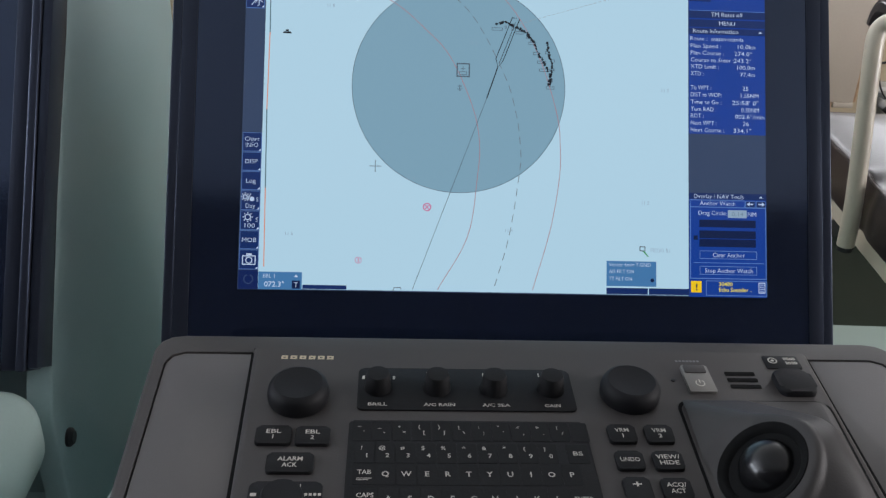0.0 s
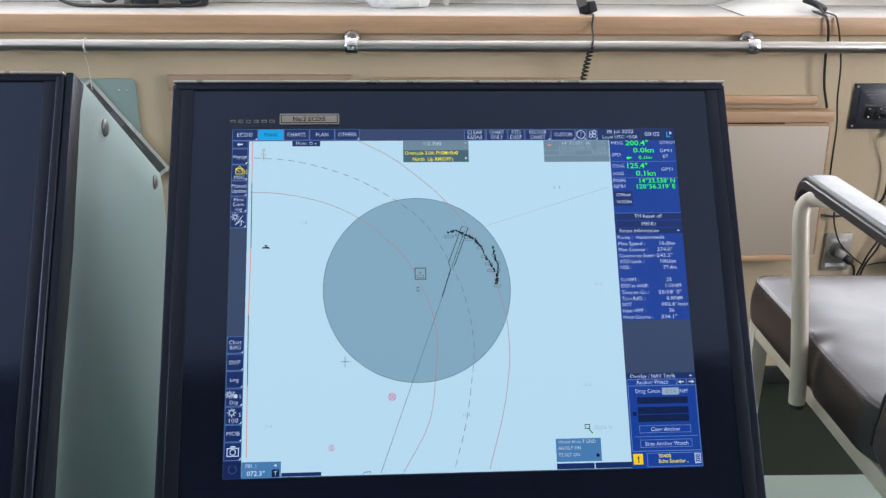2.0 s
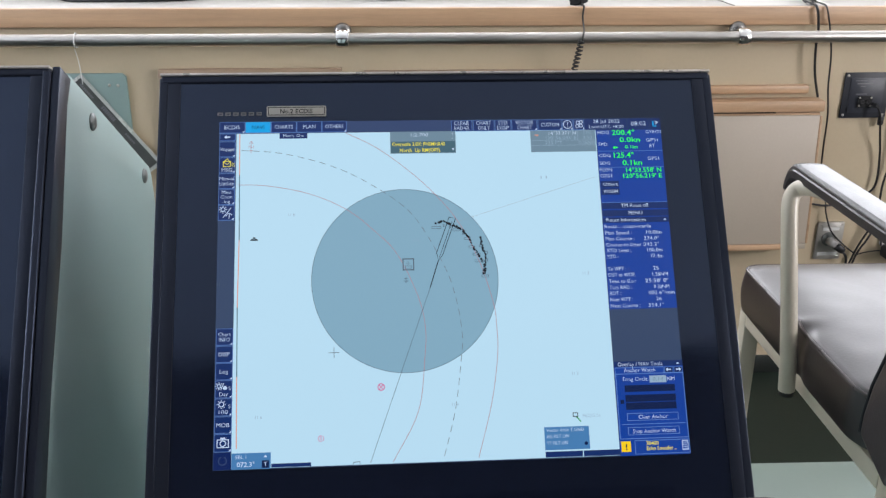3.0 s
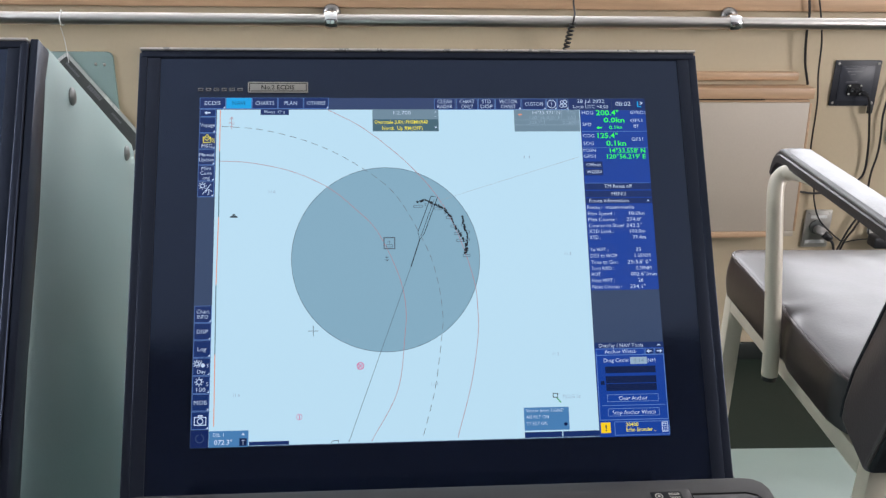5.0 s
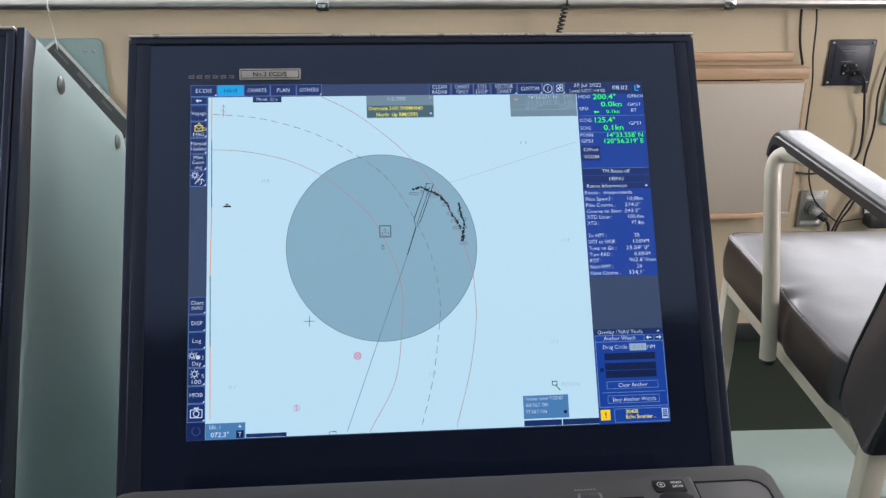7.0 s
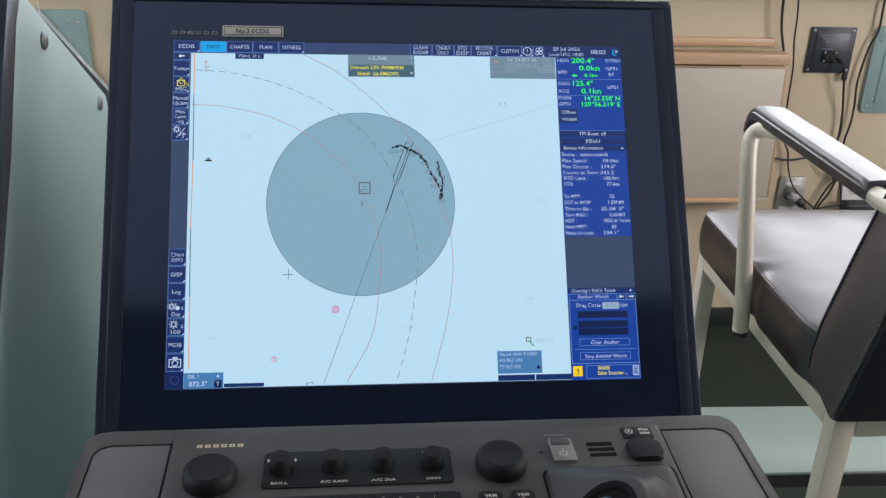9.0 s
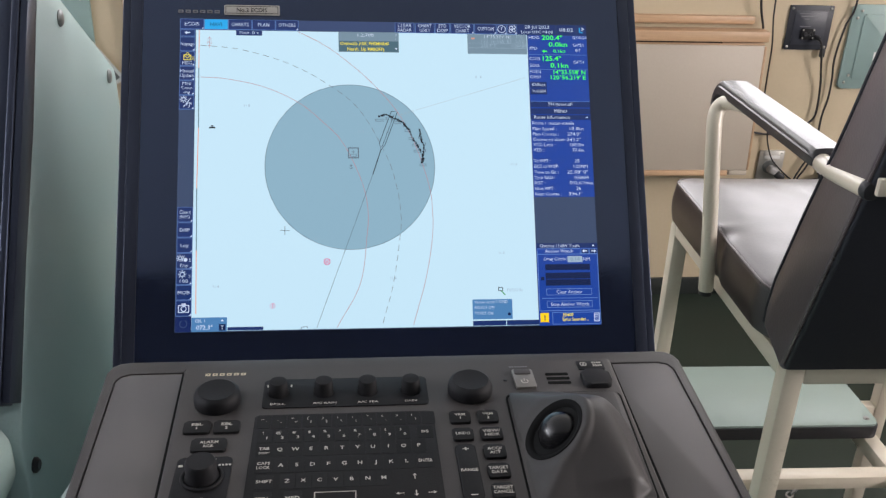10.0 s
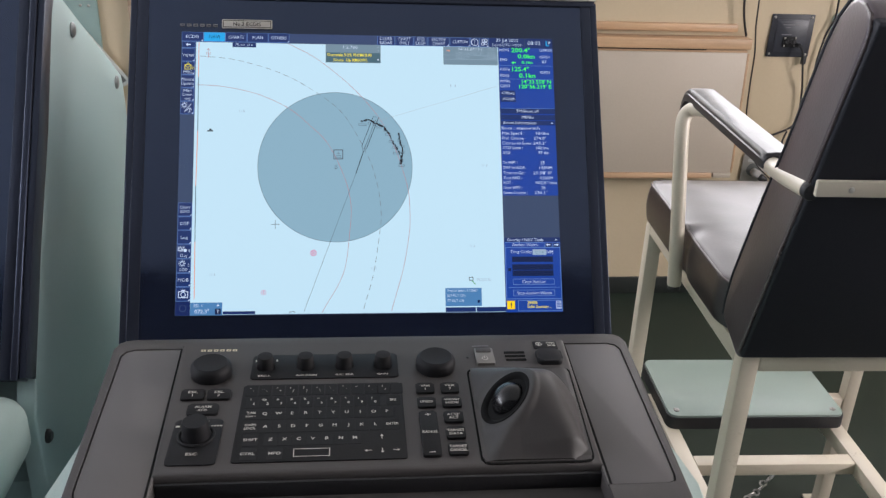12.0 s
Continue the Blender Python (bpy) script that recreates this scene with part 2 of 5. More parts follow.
def prism(pts, z0, z1, bev=0.0, seg=2):
    """A flat outline drawn up from z0 to z1, its upper rim rounded by bev."""
    bm = bmesh.new()
    low = [bm.verts.new((x, y, z0)) for x, y in pts]
    high = [bm.verts.new((x, y, z1)) for x, y in pts]
    bm.faces.new(low[::-1])
    top = bm.faces.new(high)
    for i in range(len(pts)):
        j = (i + 1) % len(pts)
        bm.faces.new((low[i], low[j], high[j], high[i]))
    if bev:
        bmesh.ops.bevel(bm, geom=list(top.edges), offset=bev, segments=seg, profile=0.5, affect="EDGES")
    return bm


def smooth_path(pts, n=6):
    """Points along a soft curve through pts."""
    p = [Vector(q) for q in pts]
    p = [2 * p[0] - p[1]] + p + [2 * p[-1] - p[-2]]
    out = []
    for i in range(1, len(p) - 2):
        for k in range(n):
            t = k / n
            a, b, c, d = p[i - 1], p[i], p[i + 1], p[i + 2]
            out.append(0.5 * (2 * b + (c - a) * t + (2 * a - 5 * b + 4 * c - d) * t * t + (3 * b - a - 3 * c + d) * t ** 3))
    return out + [p[-2]]


def sweep(pts, r, n=10):
    """A tube of radius r along pts, closed at its ends."""
    pts = [Vector(p) for p in pts]
    bm, rings, up = bmesh.new(), [], None
    for i, p in enumerate(pts):
        d = (pts[min(i + 1, len(pts) - 1)] - pts[max(i - 1, 0)]).normalized()
        if up is None:
            up = d.orthogonal().normalized()
        up = (up - d * up.dot(d)).normalized()
        side = d.cross(up)
        rings.append([bm.verts.new(p + r * (up * math.cos(2 * math.pi * k / n) + side * math.sin(2 * math.pi * k / n))) for k in range(n)])
    for a, b in zip(rings, rings[1:]):
        for k in range(n):
            bm.faces.new((a[k], a[(k + 1) % n], b[(k + 1) % n], b[k]))
    bm.faces.new(rings[0][::-1])
    bm.faces.new(rings[-1])
    return bm


def lathe(profile, n=32):
    """A turned solid about z from (radius, height) pairs."""
    bm, rings = bmesh.new(), []
    for r, z in profile:
        rings.append([bm.verts.new((r * math.cos(2 * math.pi * k / n), r * math.sin(2 * math.pi * k / n), z)) for k in range(n)])
    for a, b in zip(rings, rings[1:]):
        for k in range(n):
            bm.faces.new((a[k], a[(k + 1) % n], b[(k + 1) % n], b[k]))
    bm.faces.new(rings[0][::-1])
    bm.faces.new(rings[-1])
    return bm


def ring(major, minor, n=36, k=10):
    bm, rows = bmesh.new(), []
    for i in range(n):
        a = 2 * math.pi * i / n
        rows.append([bm.verts.new(((major + minor * math.cos(2 * math.pi * j / k)) * math.cos(a), (major + minor * math.cos(2 * math.pi * j / k)) * math.sin(a), minor * math.sin(2 * math.pi * j / k))) for j in range(k)])
    for i in range(n):
        for j in range(k):
            a, b = rows[i], rows[(i + 1) % n]
            bm.faces.new((a[j], b[j], b[(j + 1) % k], a[(j + 1) % k]))
    return bm


GLYPHS = {}


def words(bm, text, x, y, z, height, width=0.0, align="L", bold=0.0):
    """Writes text into bm in the x-y plane: capitals height tall, y their middle; width squeezes it to fit."""
    key = (text, bold)
    if key not in GLYPHS:
        cu = bpy.data.curves.new("tmp", "FONT")
        cu.body, cu.resolution_u, cu.offset = text, 2, bold
        ob = bpy.data.objects.new("tmp", cu)
        me = bpy.data.meshes.new_from_object(ob)
        bpy.data.objects.remove(ob)
        bpy.data.curves.remove(cu)
        GLYPHS[key] = me
    me = GLYPHS[key]
    if not me.vertices:
        return bm
    xs = [v.co.x for v in me.vertices]
    lo, hi = min(xs), max(xs)
    sy = height / 0.73
    sx = width / (hi - lo) if width else sy
    span = (hi - lo) * sx
    x0 = x - {"L": 0, "C": span / 2, "R": span}[align]
    first = len(bm.verts)
    bm.from_mesh(me)
    bm.verts.ensure_lookup_table()
    for v in bm.verts[first:]:
        v.co = Vector((x0 + (v.co.x - lo) * sx, y - height / 2 + v.co.y * sy, z))
    return bm


def rect(bm, x0, x1, y0, y1, z):
    v = [bm.verts.new(p) for p in ((x0, y0, z), (x1, y0, z), (x1, y1, z), (x0, y1, z))]
    bm.faces.new(v)
    return bm


def poly(bm, pts, z):
    bm.faces.new([bm.verts.new((x, y, z)) for x, y in pts])
    return bm


def stroke(bm, pts, w, z, dash=None):
    """A line w wide along pts; dash: lengths of mark and gap."""
    pts = [Vector((p[0], p[1])) for p in pts]
    if dash:
        marks, run, on, cur = [], 0.0, True, [pts[0]]
        left = dash[0]
        for a, b in zip(pts, pts[1:]):
            d, pos = (b - a).length, 0.0
            while d - pos > left:
                pos += left
                q = a + (b - a) * pos / d
                if on:
                    marks.append(cur + [q])
                on, cur = not on, [q]
                left = dash[0] if on else dash[1]
            left -= d - pos
            cur = cur + [b]
        for m in marks:
            stroke(bm, m, w, z)
        return bm
    vs = []
    for i, p in enumerate(pts):
        d = (pts[min(i + 1, len(pts) - 1)] - pts[max(i - 1, 0)]).normalized()
        s = Vector((-d.y, d.x)) * w / 2
        vs.append((bm.verts.new((*(p + s), z)), bm.verts.new((*(p - s), z))))
    for a, b in zip(vs, vs[1:]):
        bm.faces.new((a[1], b[1], b[0], a[0]))
    return bm


def outline(bm, x0, x1, y0, y1, w, z):
    rect(bm, x0, x1, y0, y0 + w, z)
    rect(bm, x0, x1, y1 - w, y1, z)
    rect(bm, x0, x0 + w, y0 + w, y1 - w, z)
    rect(bm, x1 - w, x1, y0 + w, y1 - w, z)
    return bm


def disc(bm, x, y, r, z, n=96):
    return poly(bm, [(x + r * math.cos(2 * math.pi * i / n), y + r * math.sin(2 * math.pi * i / n)) for i in range(n)], z)


def screw(parent, m, r=0.006, name="screw", label="domed steel screw"):
    bm = moved(lathe([(r, 0), (r, r * 0.25), (r * 0.8, r * 0.55), (r * 0.35, r * 0.72)], 14), m)
    return part(name, bm, "socket", parent, label)


# ---- structure ----
def structure(name, bm, material, label, category):
    return tagged(obj(name, bm, material), label, category, kind="structure")


WALL = 2.477
structure("floor", box(-3.3, 3.7, -2.8, 3.0, -0.06, 0.0), "floor", "dark green painted steel deck with a dull sheen", "floor")
structure("ceiling", box(-3.3, 3.7, -2.8, 3.0, 2.25, 2.33), "ceiling", "pale grey wheelhouse ceiling panels", "ceiling")
structure("wall_front", box(-3.3, 3.7, WALL, 2.79, 0.0, 1.111), "cream", "cream painted bulkhead below the windows", "wall")


def pierced(name, openings, place, label, material="white_lining"):
    """A wall of boxes round its openings; place(a0, a1, z0, z1) makes one box."""
    items, a = [], None
    lo, hi = openings[0][0] - 0.3, openings[-1][1] + 0.3
    edges = [lo] + [v for o in openings for v in o[:2]] + [hi]
    z0, z1 = openings[0][2:]
    items.append(place(lo, hi, 1.161 if name == "wall_front_upper" else 0.0, z0))
    items.append(place(lo, hi, z1, 2.25))
    for i in range(0, len(edges), 2):
        items.append(place(edges[i], edges[i + 1], z0, z1))
    return structure(name, joined(items), material, label, "wall")


pierced("wall_front_upper", [(-2.7, -1.35, 1.36, 2.08), (-1.2, -0.1, 1.36, 2.08), (0.05, 1.1, 1.36, 2.08), (1.4, 2.9, 1.36, 2.08)],
        lambda a, b, c, d: box(a, b, 2.79, 2.84, c, d), "pale grey lining round the wheelhouse windows")
pierced("wall_starboard", [(-0.62, 0.82, 1.29, 2.01)], lambda a, b, c, d: box(3.6, 3.7, a - (1.88 if a < -0.7 else 0), b + (1.87 if b > 1.0 else 0), c, d), "pale lining of the side wall")
# unseen port wall, darkened to hold back bounced light
pierced("wall_port", [(-0.52, 1.62, 1.29, 2.01)], lambda a, b, c, d: box(-3.3, -3.2, a - (1.98 if a < -0.6 else 0), b + (1.07 if b > 1.7 else 0), c, d), "unseen side wall, greyed to cut bounced light", "grey_lining")
structure("wall_aft", box(-3.3, 3.7, -2.9, -2.8, 0.0, 2.25), "white_lining", "pale lining of the aft wall", "wall")
# added out of view: darkens the display glass and cuts light from aft
structure("curtain", box(-3.195, 3.595, -0.78, -0.72, 0.0, 2.249), "aft", "unseen dark sheet added aft to block light and darken reflections", "curtain")
structure("baseboard", box(-3.2, 3.6, WALL - 0.012, WALL - 0.001, 0.0, 0.062, 0.003), "skirt", "black skirting strip along the bulkhead", "baseboard")

# window shelf: laminate top with a wooden nosing
shelf = thing("window_shelf", "pale laminate shelf under the windows with a light wood nosing", "shelf", kind="structure")
part("top", box(-3.2, 3.6, 2.486, 2.789, 1.112, 1.160, 0.001), "laminate", shelf)
part("nosing", box(-3.2, 3.6, 2.458, 2.485, 1.111, 1.161, 0.004), "wood", shelf, "light wood front edge")
for x0, x1 in ((-2.75, -1.45), (-1.40, -0.02), (0.03, 1.02), (1.45, 2.9)):
    lining = prism(rrect(x0, x1, 1.178, 1.345, 0.05), 0, 0.010, 0.005)
    structure("trim", moved(lining, Matrix.Translation((0, 2.788, 0)) @ pose(0, 0, 0, 90)), "white_lining", "pale rounded lining panel below a window", "trim")


def pillar():
    """A window pillar whose foot flares out on to the shelf."""
    bm, rows = bmesh.new(), []
    for i in range(25):
        dz = 0.62 * (i / 24) ** 2.2
        s, r = math.exp(-dz / 0.022), math.exp(-dz / 0.05)
        x0, x1, y0 = 1.225 - 0.150 * s, 1.262 + 0.098 * r, 2.765 - 0.262 * math.exp(-dz / 0.045)
        rows.append([bm.verts.new(p) for p in ((x0 - 0.005, 2.786, 1.1602 + dz), (x0, y0, 1.1602 + dz), (x1, y0 + 0.02 * r, 1.1602 + dz), (x1, 2.786, 1.1602 + dz))])
    for a, b in zip(rows, rows[1:]):
        for k in range(3):
            bm.faces.new((a[k], a[k + 1], b[k + 1], b[k]))
    bm.faces.new(rows[0][::-1])
    bm.faces.new(rows[-1])
    return bm


structure("trim", sweep([(1.080, 2.784, 1.1612), (1.074, 2.66, 1.1612), (1.066, 2.492, 1.1612)], 0.0016, 6), "bracket", "dark gap along the pillar foot", "trim")
structure("trim", pillar(), "white_lining", "white window pillar with a flared foot on the shelf", "pillar")

# ---- handrail on the bulkhead ----
RY, RZ = 2.414, 1.085
rail = thing("handrail", "polished steel tube handrail along the cream bulkhead", "handrail")
part("tube", sweep([(-3.19, RY, RZ), (-0.728, RY, RZ)], 0.0163, 24), "steel", rail)
part("tube", sweep([(-0.726, RY, RZ), (3.59, RY, RZ)], 0.0163, 24), "steel", rail)
for bx in (-2.23, -1.13, -0.03, 1.071, 2.17, 3.27):
    part("collar", moved(lathe([(0.0175, -0.016), (0.0215, -0.016), (0.0240, -0.010), (0.0245, 0.0), (0.0240, 0.010), (0.0215, 0.016), (0.0175, 0.016)], 24), Matrix.Translation((bx, RY, RZ)) @ pose(0, 0, 0, 0, 90)), "chrome", rail, "chrome rail clamp")
    part("stem", sweep(smooth_path([(bx, RY + 0.010, RZ + 0.012), (bx, RY + 0.022, RZ + 0.015), (bx, RY + 0.040, RZ + 0.016)], 4), 0.009, 14), "bracket", rail)
    part("flange", moved(lathe([(0.0245, 0), (0.0245, 0.004), (0.020, 0.010), (0.010, 0.014)], 28), Matrix.Translation((bx, 2.4575, RZ + 0.013)) @ pose(0, 0, 0, 90)), "bracket", rail, "round chrome wall flange")
    for k in (-1, 1):
        screw(rail, Matrix.Translation((bx + 0.018 * k, 2.4525, RZ + 0.013)) @ pose(0, 0, 0, 90), 0.003)

tagged(obj("tie_string", joined([sweep(smooth_path([(-0.727, RY - 0.018, RZ - 0.014), (-0.727, RY - 0.0195, RZ), (-0.727, RY, RZ + 0.0195), (-0.727, RY + 0.0195, RZ), (-0.727, RY + 0.008, RZ - 0.0185), (-0.727, RY - 0.018, RZ - 0.014)]), 0.0017, 8),
             sweep(smooth_path([(-0.727, RY - 0.02, RZ - 0.02), (-0.729, RY + 0.005, RZ - 0.06), (-0.731, RY + 0.02, RZ - 0.12)]), 0.0011, 6)]), "sticker"), "thin white string tied round the handrail", "string")


# ---- boards on the bulkhead ----
def framed_board(x0, x1, z0, z1, label, dark=False):
    t = thing("wall_board", label, "wall board", Matrix.Translation((0, WALL, 0)), "boards on the bulkhead")
    w = 0.042
    part("top_rail", box(x0, x1, -0.022, -0.001, z1 - w, z1, 0.002), "wood_pale", t)
    part("bottom_rail", box(x0, x1, -0.022, -0.001, z0, z0 + w, 0.002), "wood_pale", t)
    part("stile", box(x0, x0 + w * 0.8, -0.0215, -0.001, z0 + w, z1 - w, 0.001), "wood_pale", t)
    part("stile", box(x1 - w * 0.8, x1, -0.0215, -0.001, z0 + w, z1 - w, 0.001), "wood_pale", t)
    part("panel", box(x0 + w * 0.8 + 0.001, x1 - w * 0.8 - 0.001, -0.017, -0.001, z0 + w + 0.001, z1 - w - 0.001, 0.001), "wood_dark" if dark else "wood_pale", t)
    return t


framed_board(-1.52, -0.92, 0.38, 1.0, "pale wooden framed board on the cream bulkhead")
framed_board(-0.535, -0.036, 0.38, 0.999, "pale wooden framed board behind the display")
board = framed_board(0.024, 0.612, 0.38, 0.991, "pale wooden framed board with a darker panel and a black knob", True)
part("knob", moved(lathe([(0.042, 0.0), (0.042, 0.010), (0.036, 0.016), (0.012, 0.018)], 32), Matrix.Translation((0.424, -0.017, 0.916)) @ pose(0, 0, 0, 90)), "rubber", board, "black round knob")

flap = thing("folding_table", "folded grey table flap with wooden edges on the bulkhead", "folding table", Matrix.Translation((0, WALL, 0)))
part("batten", box(0.70, 1.303, -0.024, -0.001, 0.917, 0.942, 0.006), "wood", flap, "light wood batten with rounded ends")
part("ledge", box(0.68, 1.340, -0.058, -0.001, 0.872, 0.903, 0.002), "wood", flap, "light wood ledge")
part("slot", box(0.70, 1.20, -0.050, -0.004, 0.8672, 0.8718), "ink", flap, "dark gap under the ledge")
tilt = pose(0, 0, 0, 0) @ Matrix.Translation((0, -0.040, 0.860)) @ pose(0, 0, 0, -4.0)
part("under_ledge", box(0.70, 1.334, -0.046, -0.004, 0.8605, 0.8670, 0.001), "wood", flap)
part("panel", moved(box(0.692, 1.332, -0.014, 0.004, -0.385, 0.0, 0.001), tilt), "board_face", flap, "dull grey laminate face")
part("side_edge", moved(box(1.3322, 1.339, -0.015, 0.008, -0.385, -0.002, 0.002), tilt), "wood", flap, "light wood edge band")
part("bottom_edge", moved(box(0.69, 1.27, -0.018, 0.008, -0.404, -0.386, 0.003), tilt), "wood", flap, "light wood edge band")
part("bottom_edge", moved(box(1.274, 1.334, -0.0165, 0.006, -0.402, -0.386, 0.003), tilt), "board_face", flap, "grey end block")


def wall_plate(x0, x1, z0, z1, label):
    t = thing("junction_cover", label, "cover plate", Matrix.Translation((0, WALL, 0)), "teal cover plates")
    part("cover", moved(prism(rrect(x0, x1, z0, z1, 0.016), 0.001, 0.010, 0.003), pose(0, 0, 0, 90)), "teal_plate", t)
    return t


pl = wall_plate(-0.858, -0.624, 0.70, 0.988, "teal painted steel cover plate screwed to the bulkhead")
for x, z in ((-0.671, 0.956), (-0.648, 0.955), (-0.834, 0.956), (-0.671, 0.73), (-0.834, 0.73)):
    screw(pl, Matrix.Translation((x, -0.010, z)) @ pose(0, 0, 0, 90), 0.0042)
def plate_lid(t, x0, x1, z0, z1):
    part("lid", moved(prism(rrect(x0, x1, z0, z1, 0.006), 0.0102, 0.0135, 0.0012), pose(0, 0, 0, 90)), "teal_plate", t, "raised inner lid")


pr = wall_plate(1.612, 1.90, 0.722, 0.980, "teal painted steel cover plate with white stickers")
plate_lid(pr, 1.650, 1.868, 0.752, 0.952)
for x, z in ((1.630, 0.742), (1.640, 0.764), (1.630, 0.940), (1.640, 0.962), (1.882, 0.742), (1.882, 0.962)):
    screw(pr, Matrix.Translation((x, -0.010, z)) @ pose(0, 0, 0, 90), 0.0045)
for z0, z1 in ((0.812, 0.838), (0.766, 0.800)):
    st = part("sticker", moved(prism(rrect(1.705, 1.80, z0, z1, 0.002), 0.0136, 0.0143), pose(0, 0, 0, 90)), "sticker", pr, "white paper sticker")
    bm = bmesh.new()
    for k in range(3):
        rect(bm, 1.712, 1.785 - 0.014 * k, z0 + 0.005 + k * 0.007, z0 + 0.008 + k * 0.007, 0.0147)
    flat_part("print", moved(bm, pose(0, 0, 0, 90)), "ink", st)

# black connector plate with its plug
cp = thing("connector_plate", "black connector plate with white print and a plug", "connector plate", Matrix.Translation((0, WALL, 0)) @ pose(0, 0, 0, 90))
part("plate", prism(rrect(1.414, 1.552, 0.841, 0.974, 0.003), 0.001, 0.006, 0.0015), "plate_navy", cp)
for x in (1.423, 1.543):
    for z in (0.850, 0.965):
        screw(cp, Matrix.Translation((x, z, 0.006)), 0.0040)
part("inner_plate", prism(rrect(1.432, 1.535, 0.857, 0.958, 0.003), 0.0061, 0.0078, 0.0010), "plate_inner", cp, "navy inner plate with worn edges")
part("socket_block", prism(rrect(1.459, 1.501, 0.873, 0.906, 0.004), 0.006, 0.014, 0.002), "key", cp)
for x in (1.472, 1.488):
    part("jack", moved(lathe([(0.006, 0), (0.006, 0.004), (0.004, 0.004), (0.0035, 0.001)], 16), Matrix.Translation((x, 0.890, 0.014))), "rubber", cp)
for x0, x1, z0, z1 in ((1.452, 1.500, 0.9405, 0.9435), (1.462, 1.478, 0.9330, 0.9350), (1.452, 1.486, 0.9105, 0.9130), (1.490, 1.505, 0.9500, 0.9515), (1.445, 1.480, 0.9500, 0.9515)):
    flat_part("print", rect(bmesh.new(), x0, x1, z0, z1, 0.0082), "legend_dim", cp, "grey printed bar")
for x in (1.463, 1.497):
    for z in (0.878, 0.902):
        screw(cp, Matrix.Translation((x, z, 0.0145)), 0.0030)
part("plug", moved(lathe([(0.0075, 0), (0.0075, 0.02), (0.005, 0.028)], 14), Matrix.Translation((1.509, 0.880, 0.006))), "rubber", cp, "black plug")
part("cap", moved(box(-0.008, 0.008, -0.014, 0.014, -0.006, 0.006, 0.004), Matrix.Translation((1.536, 0.834, 0.016))), "rubber", cp, "black hanging cap")

# mains socket with a fat plug
so = thing("wall_socket", "brushed steel wall socket with a black plug", "wall socket", Matrix.Translation((0, WALL, 0)) @ pose(0, 0, 0, 90))
part("plate", prism(rrect(1.404, 1.487, 0.395, 0.516, 0.004), 0.001, 0.008, 0.002), "socket", so)
part("bezel", moved(lathe([(0.0225, 0), (0.0225, 0.003), (0.0205, 0.0045), (0.0195, 0.0012), (0.004, 0.0010)], 28), Matrix.Translation((1.442, 0.462, 0.008))), "strip", so, "dull steel outlet ring")
plug = part("plug", moved(box(-0.017, 0.016, -0.013, 0.013, 0.0, 0.030, 0.009, 4), Matrix.Translation((1.447, 0.455, 0.010)) @ pose(0, 0, 0, 0, 0, -28)), "grey_plug", so, "grey plug body")
part("strain_relief", moved(box(-0.010, 0.024, -0.012, 0.012, 0.0, 0.036, 0.009, 3), Matrix.Translation((1.462, 0.444, 0.012)) @ pose(0, 0, 0, 0, 0, -34)), "rubber", plug, "black cable end")
part("name_strip", prism(rrect(1.420, 1.472, 0.489, 0.499, 0.001), 0.0081, 0.0088), "sticker", so, "pale label strip")
part("name_strip", prism(rrect(1.414, 1.476, 0.407, 0.418, 0.001), 0.0081, 0.0088), "sticker", so, "pale label strip")
for x in (1.414, 1.478):
    for z in (0.404, 0.508):
        screw(so, Matrix.Translation((x, z, 0.008)), 0.0030)

sw = thing("wall_socket", "cream plastic wall socket beside the cables", "wall socket", Matrix.Translation((0, WALL, 0)) @ pose(0, 0, 0, 90))
part("plate", prism(rrect(1.612, 1.684, 0.436, 0.520, 0.005), 0.001, 0.011, 0.003), "white_lining", sw)
part("outlet", moved(lathe([(0.017, 0), (0.017, 0.0012), (0.012, 0.0016)], 24), Matrix.Translation((1.648, 0.474, 0.011))), "laminate", sw)
for x in (1.643, 1.653):
    part("pin_hole", prism(rrect(x - 0.0014, x + 0.0014, 0.468, 0.480, 0.001), 0.0125, 0.0130), "ink", sw)

tagged(obj("power_adapter", box(1.606, 1.702, 2.408, 2.458, 0.408, 0.446, 0.008, 3), "rubber"), "black power adapter hung on its cable by the socket", "power adapter")
tagged(obj("cable_splitter", moved(box(-0.013, 0.013, -0.009, 0.009, -0.014, 0.014, 0.004), Matrix.Translation((1.576, 2.452, 0.523)) @ pose(0, 0, 0, 0, 12, 0)), "rubber"), "small black cable splitter hanging among the cables", "cable splitter")


def cable(label, pts, r=0.0032, category="cable"):
    return tagged(obj("cable", sweep(smooth_path(pts, 8), r, 8), "cable"), label, category, "cables on the bulkhead")


cable("black cable hanging from the shelf to the table flap", [(1.30, 2.62, 1.166), (1.29, 2.50, 1.166), (1.287, 2.450, 1.160), (1.297, 2.445, 1.11), (1.299, 2.446, 1.05), (1.309, 2.448, 0.975), (1.329, 2.450, 0.908)], 0.0036)
cable("thin black cable hanging from the shelf to the socket", [(1.33, 2.60, 1.165), (1.32, 2.50, 1.166), (1.316, 2.452, 1.160), (1.331, 2.446, 1.106), (1.346, 2.444, 1.03), (1.351, 2.442, 0.94), (1.363, 2.442, 0.856), (1.370, 2.450, 0.75), (1.382, 2.46, 0.648), (1.406, 2.46, 0.598), (1.416, 2.46, 0.55), (1.440, 2.455, 0.491), (1.489, 2.455, 0.444), (1.525, 2.46, 0.417)], 0.0024)
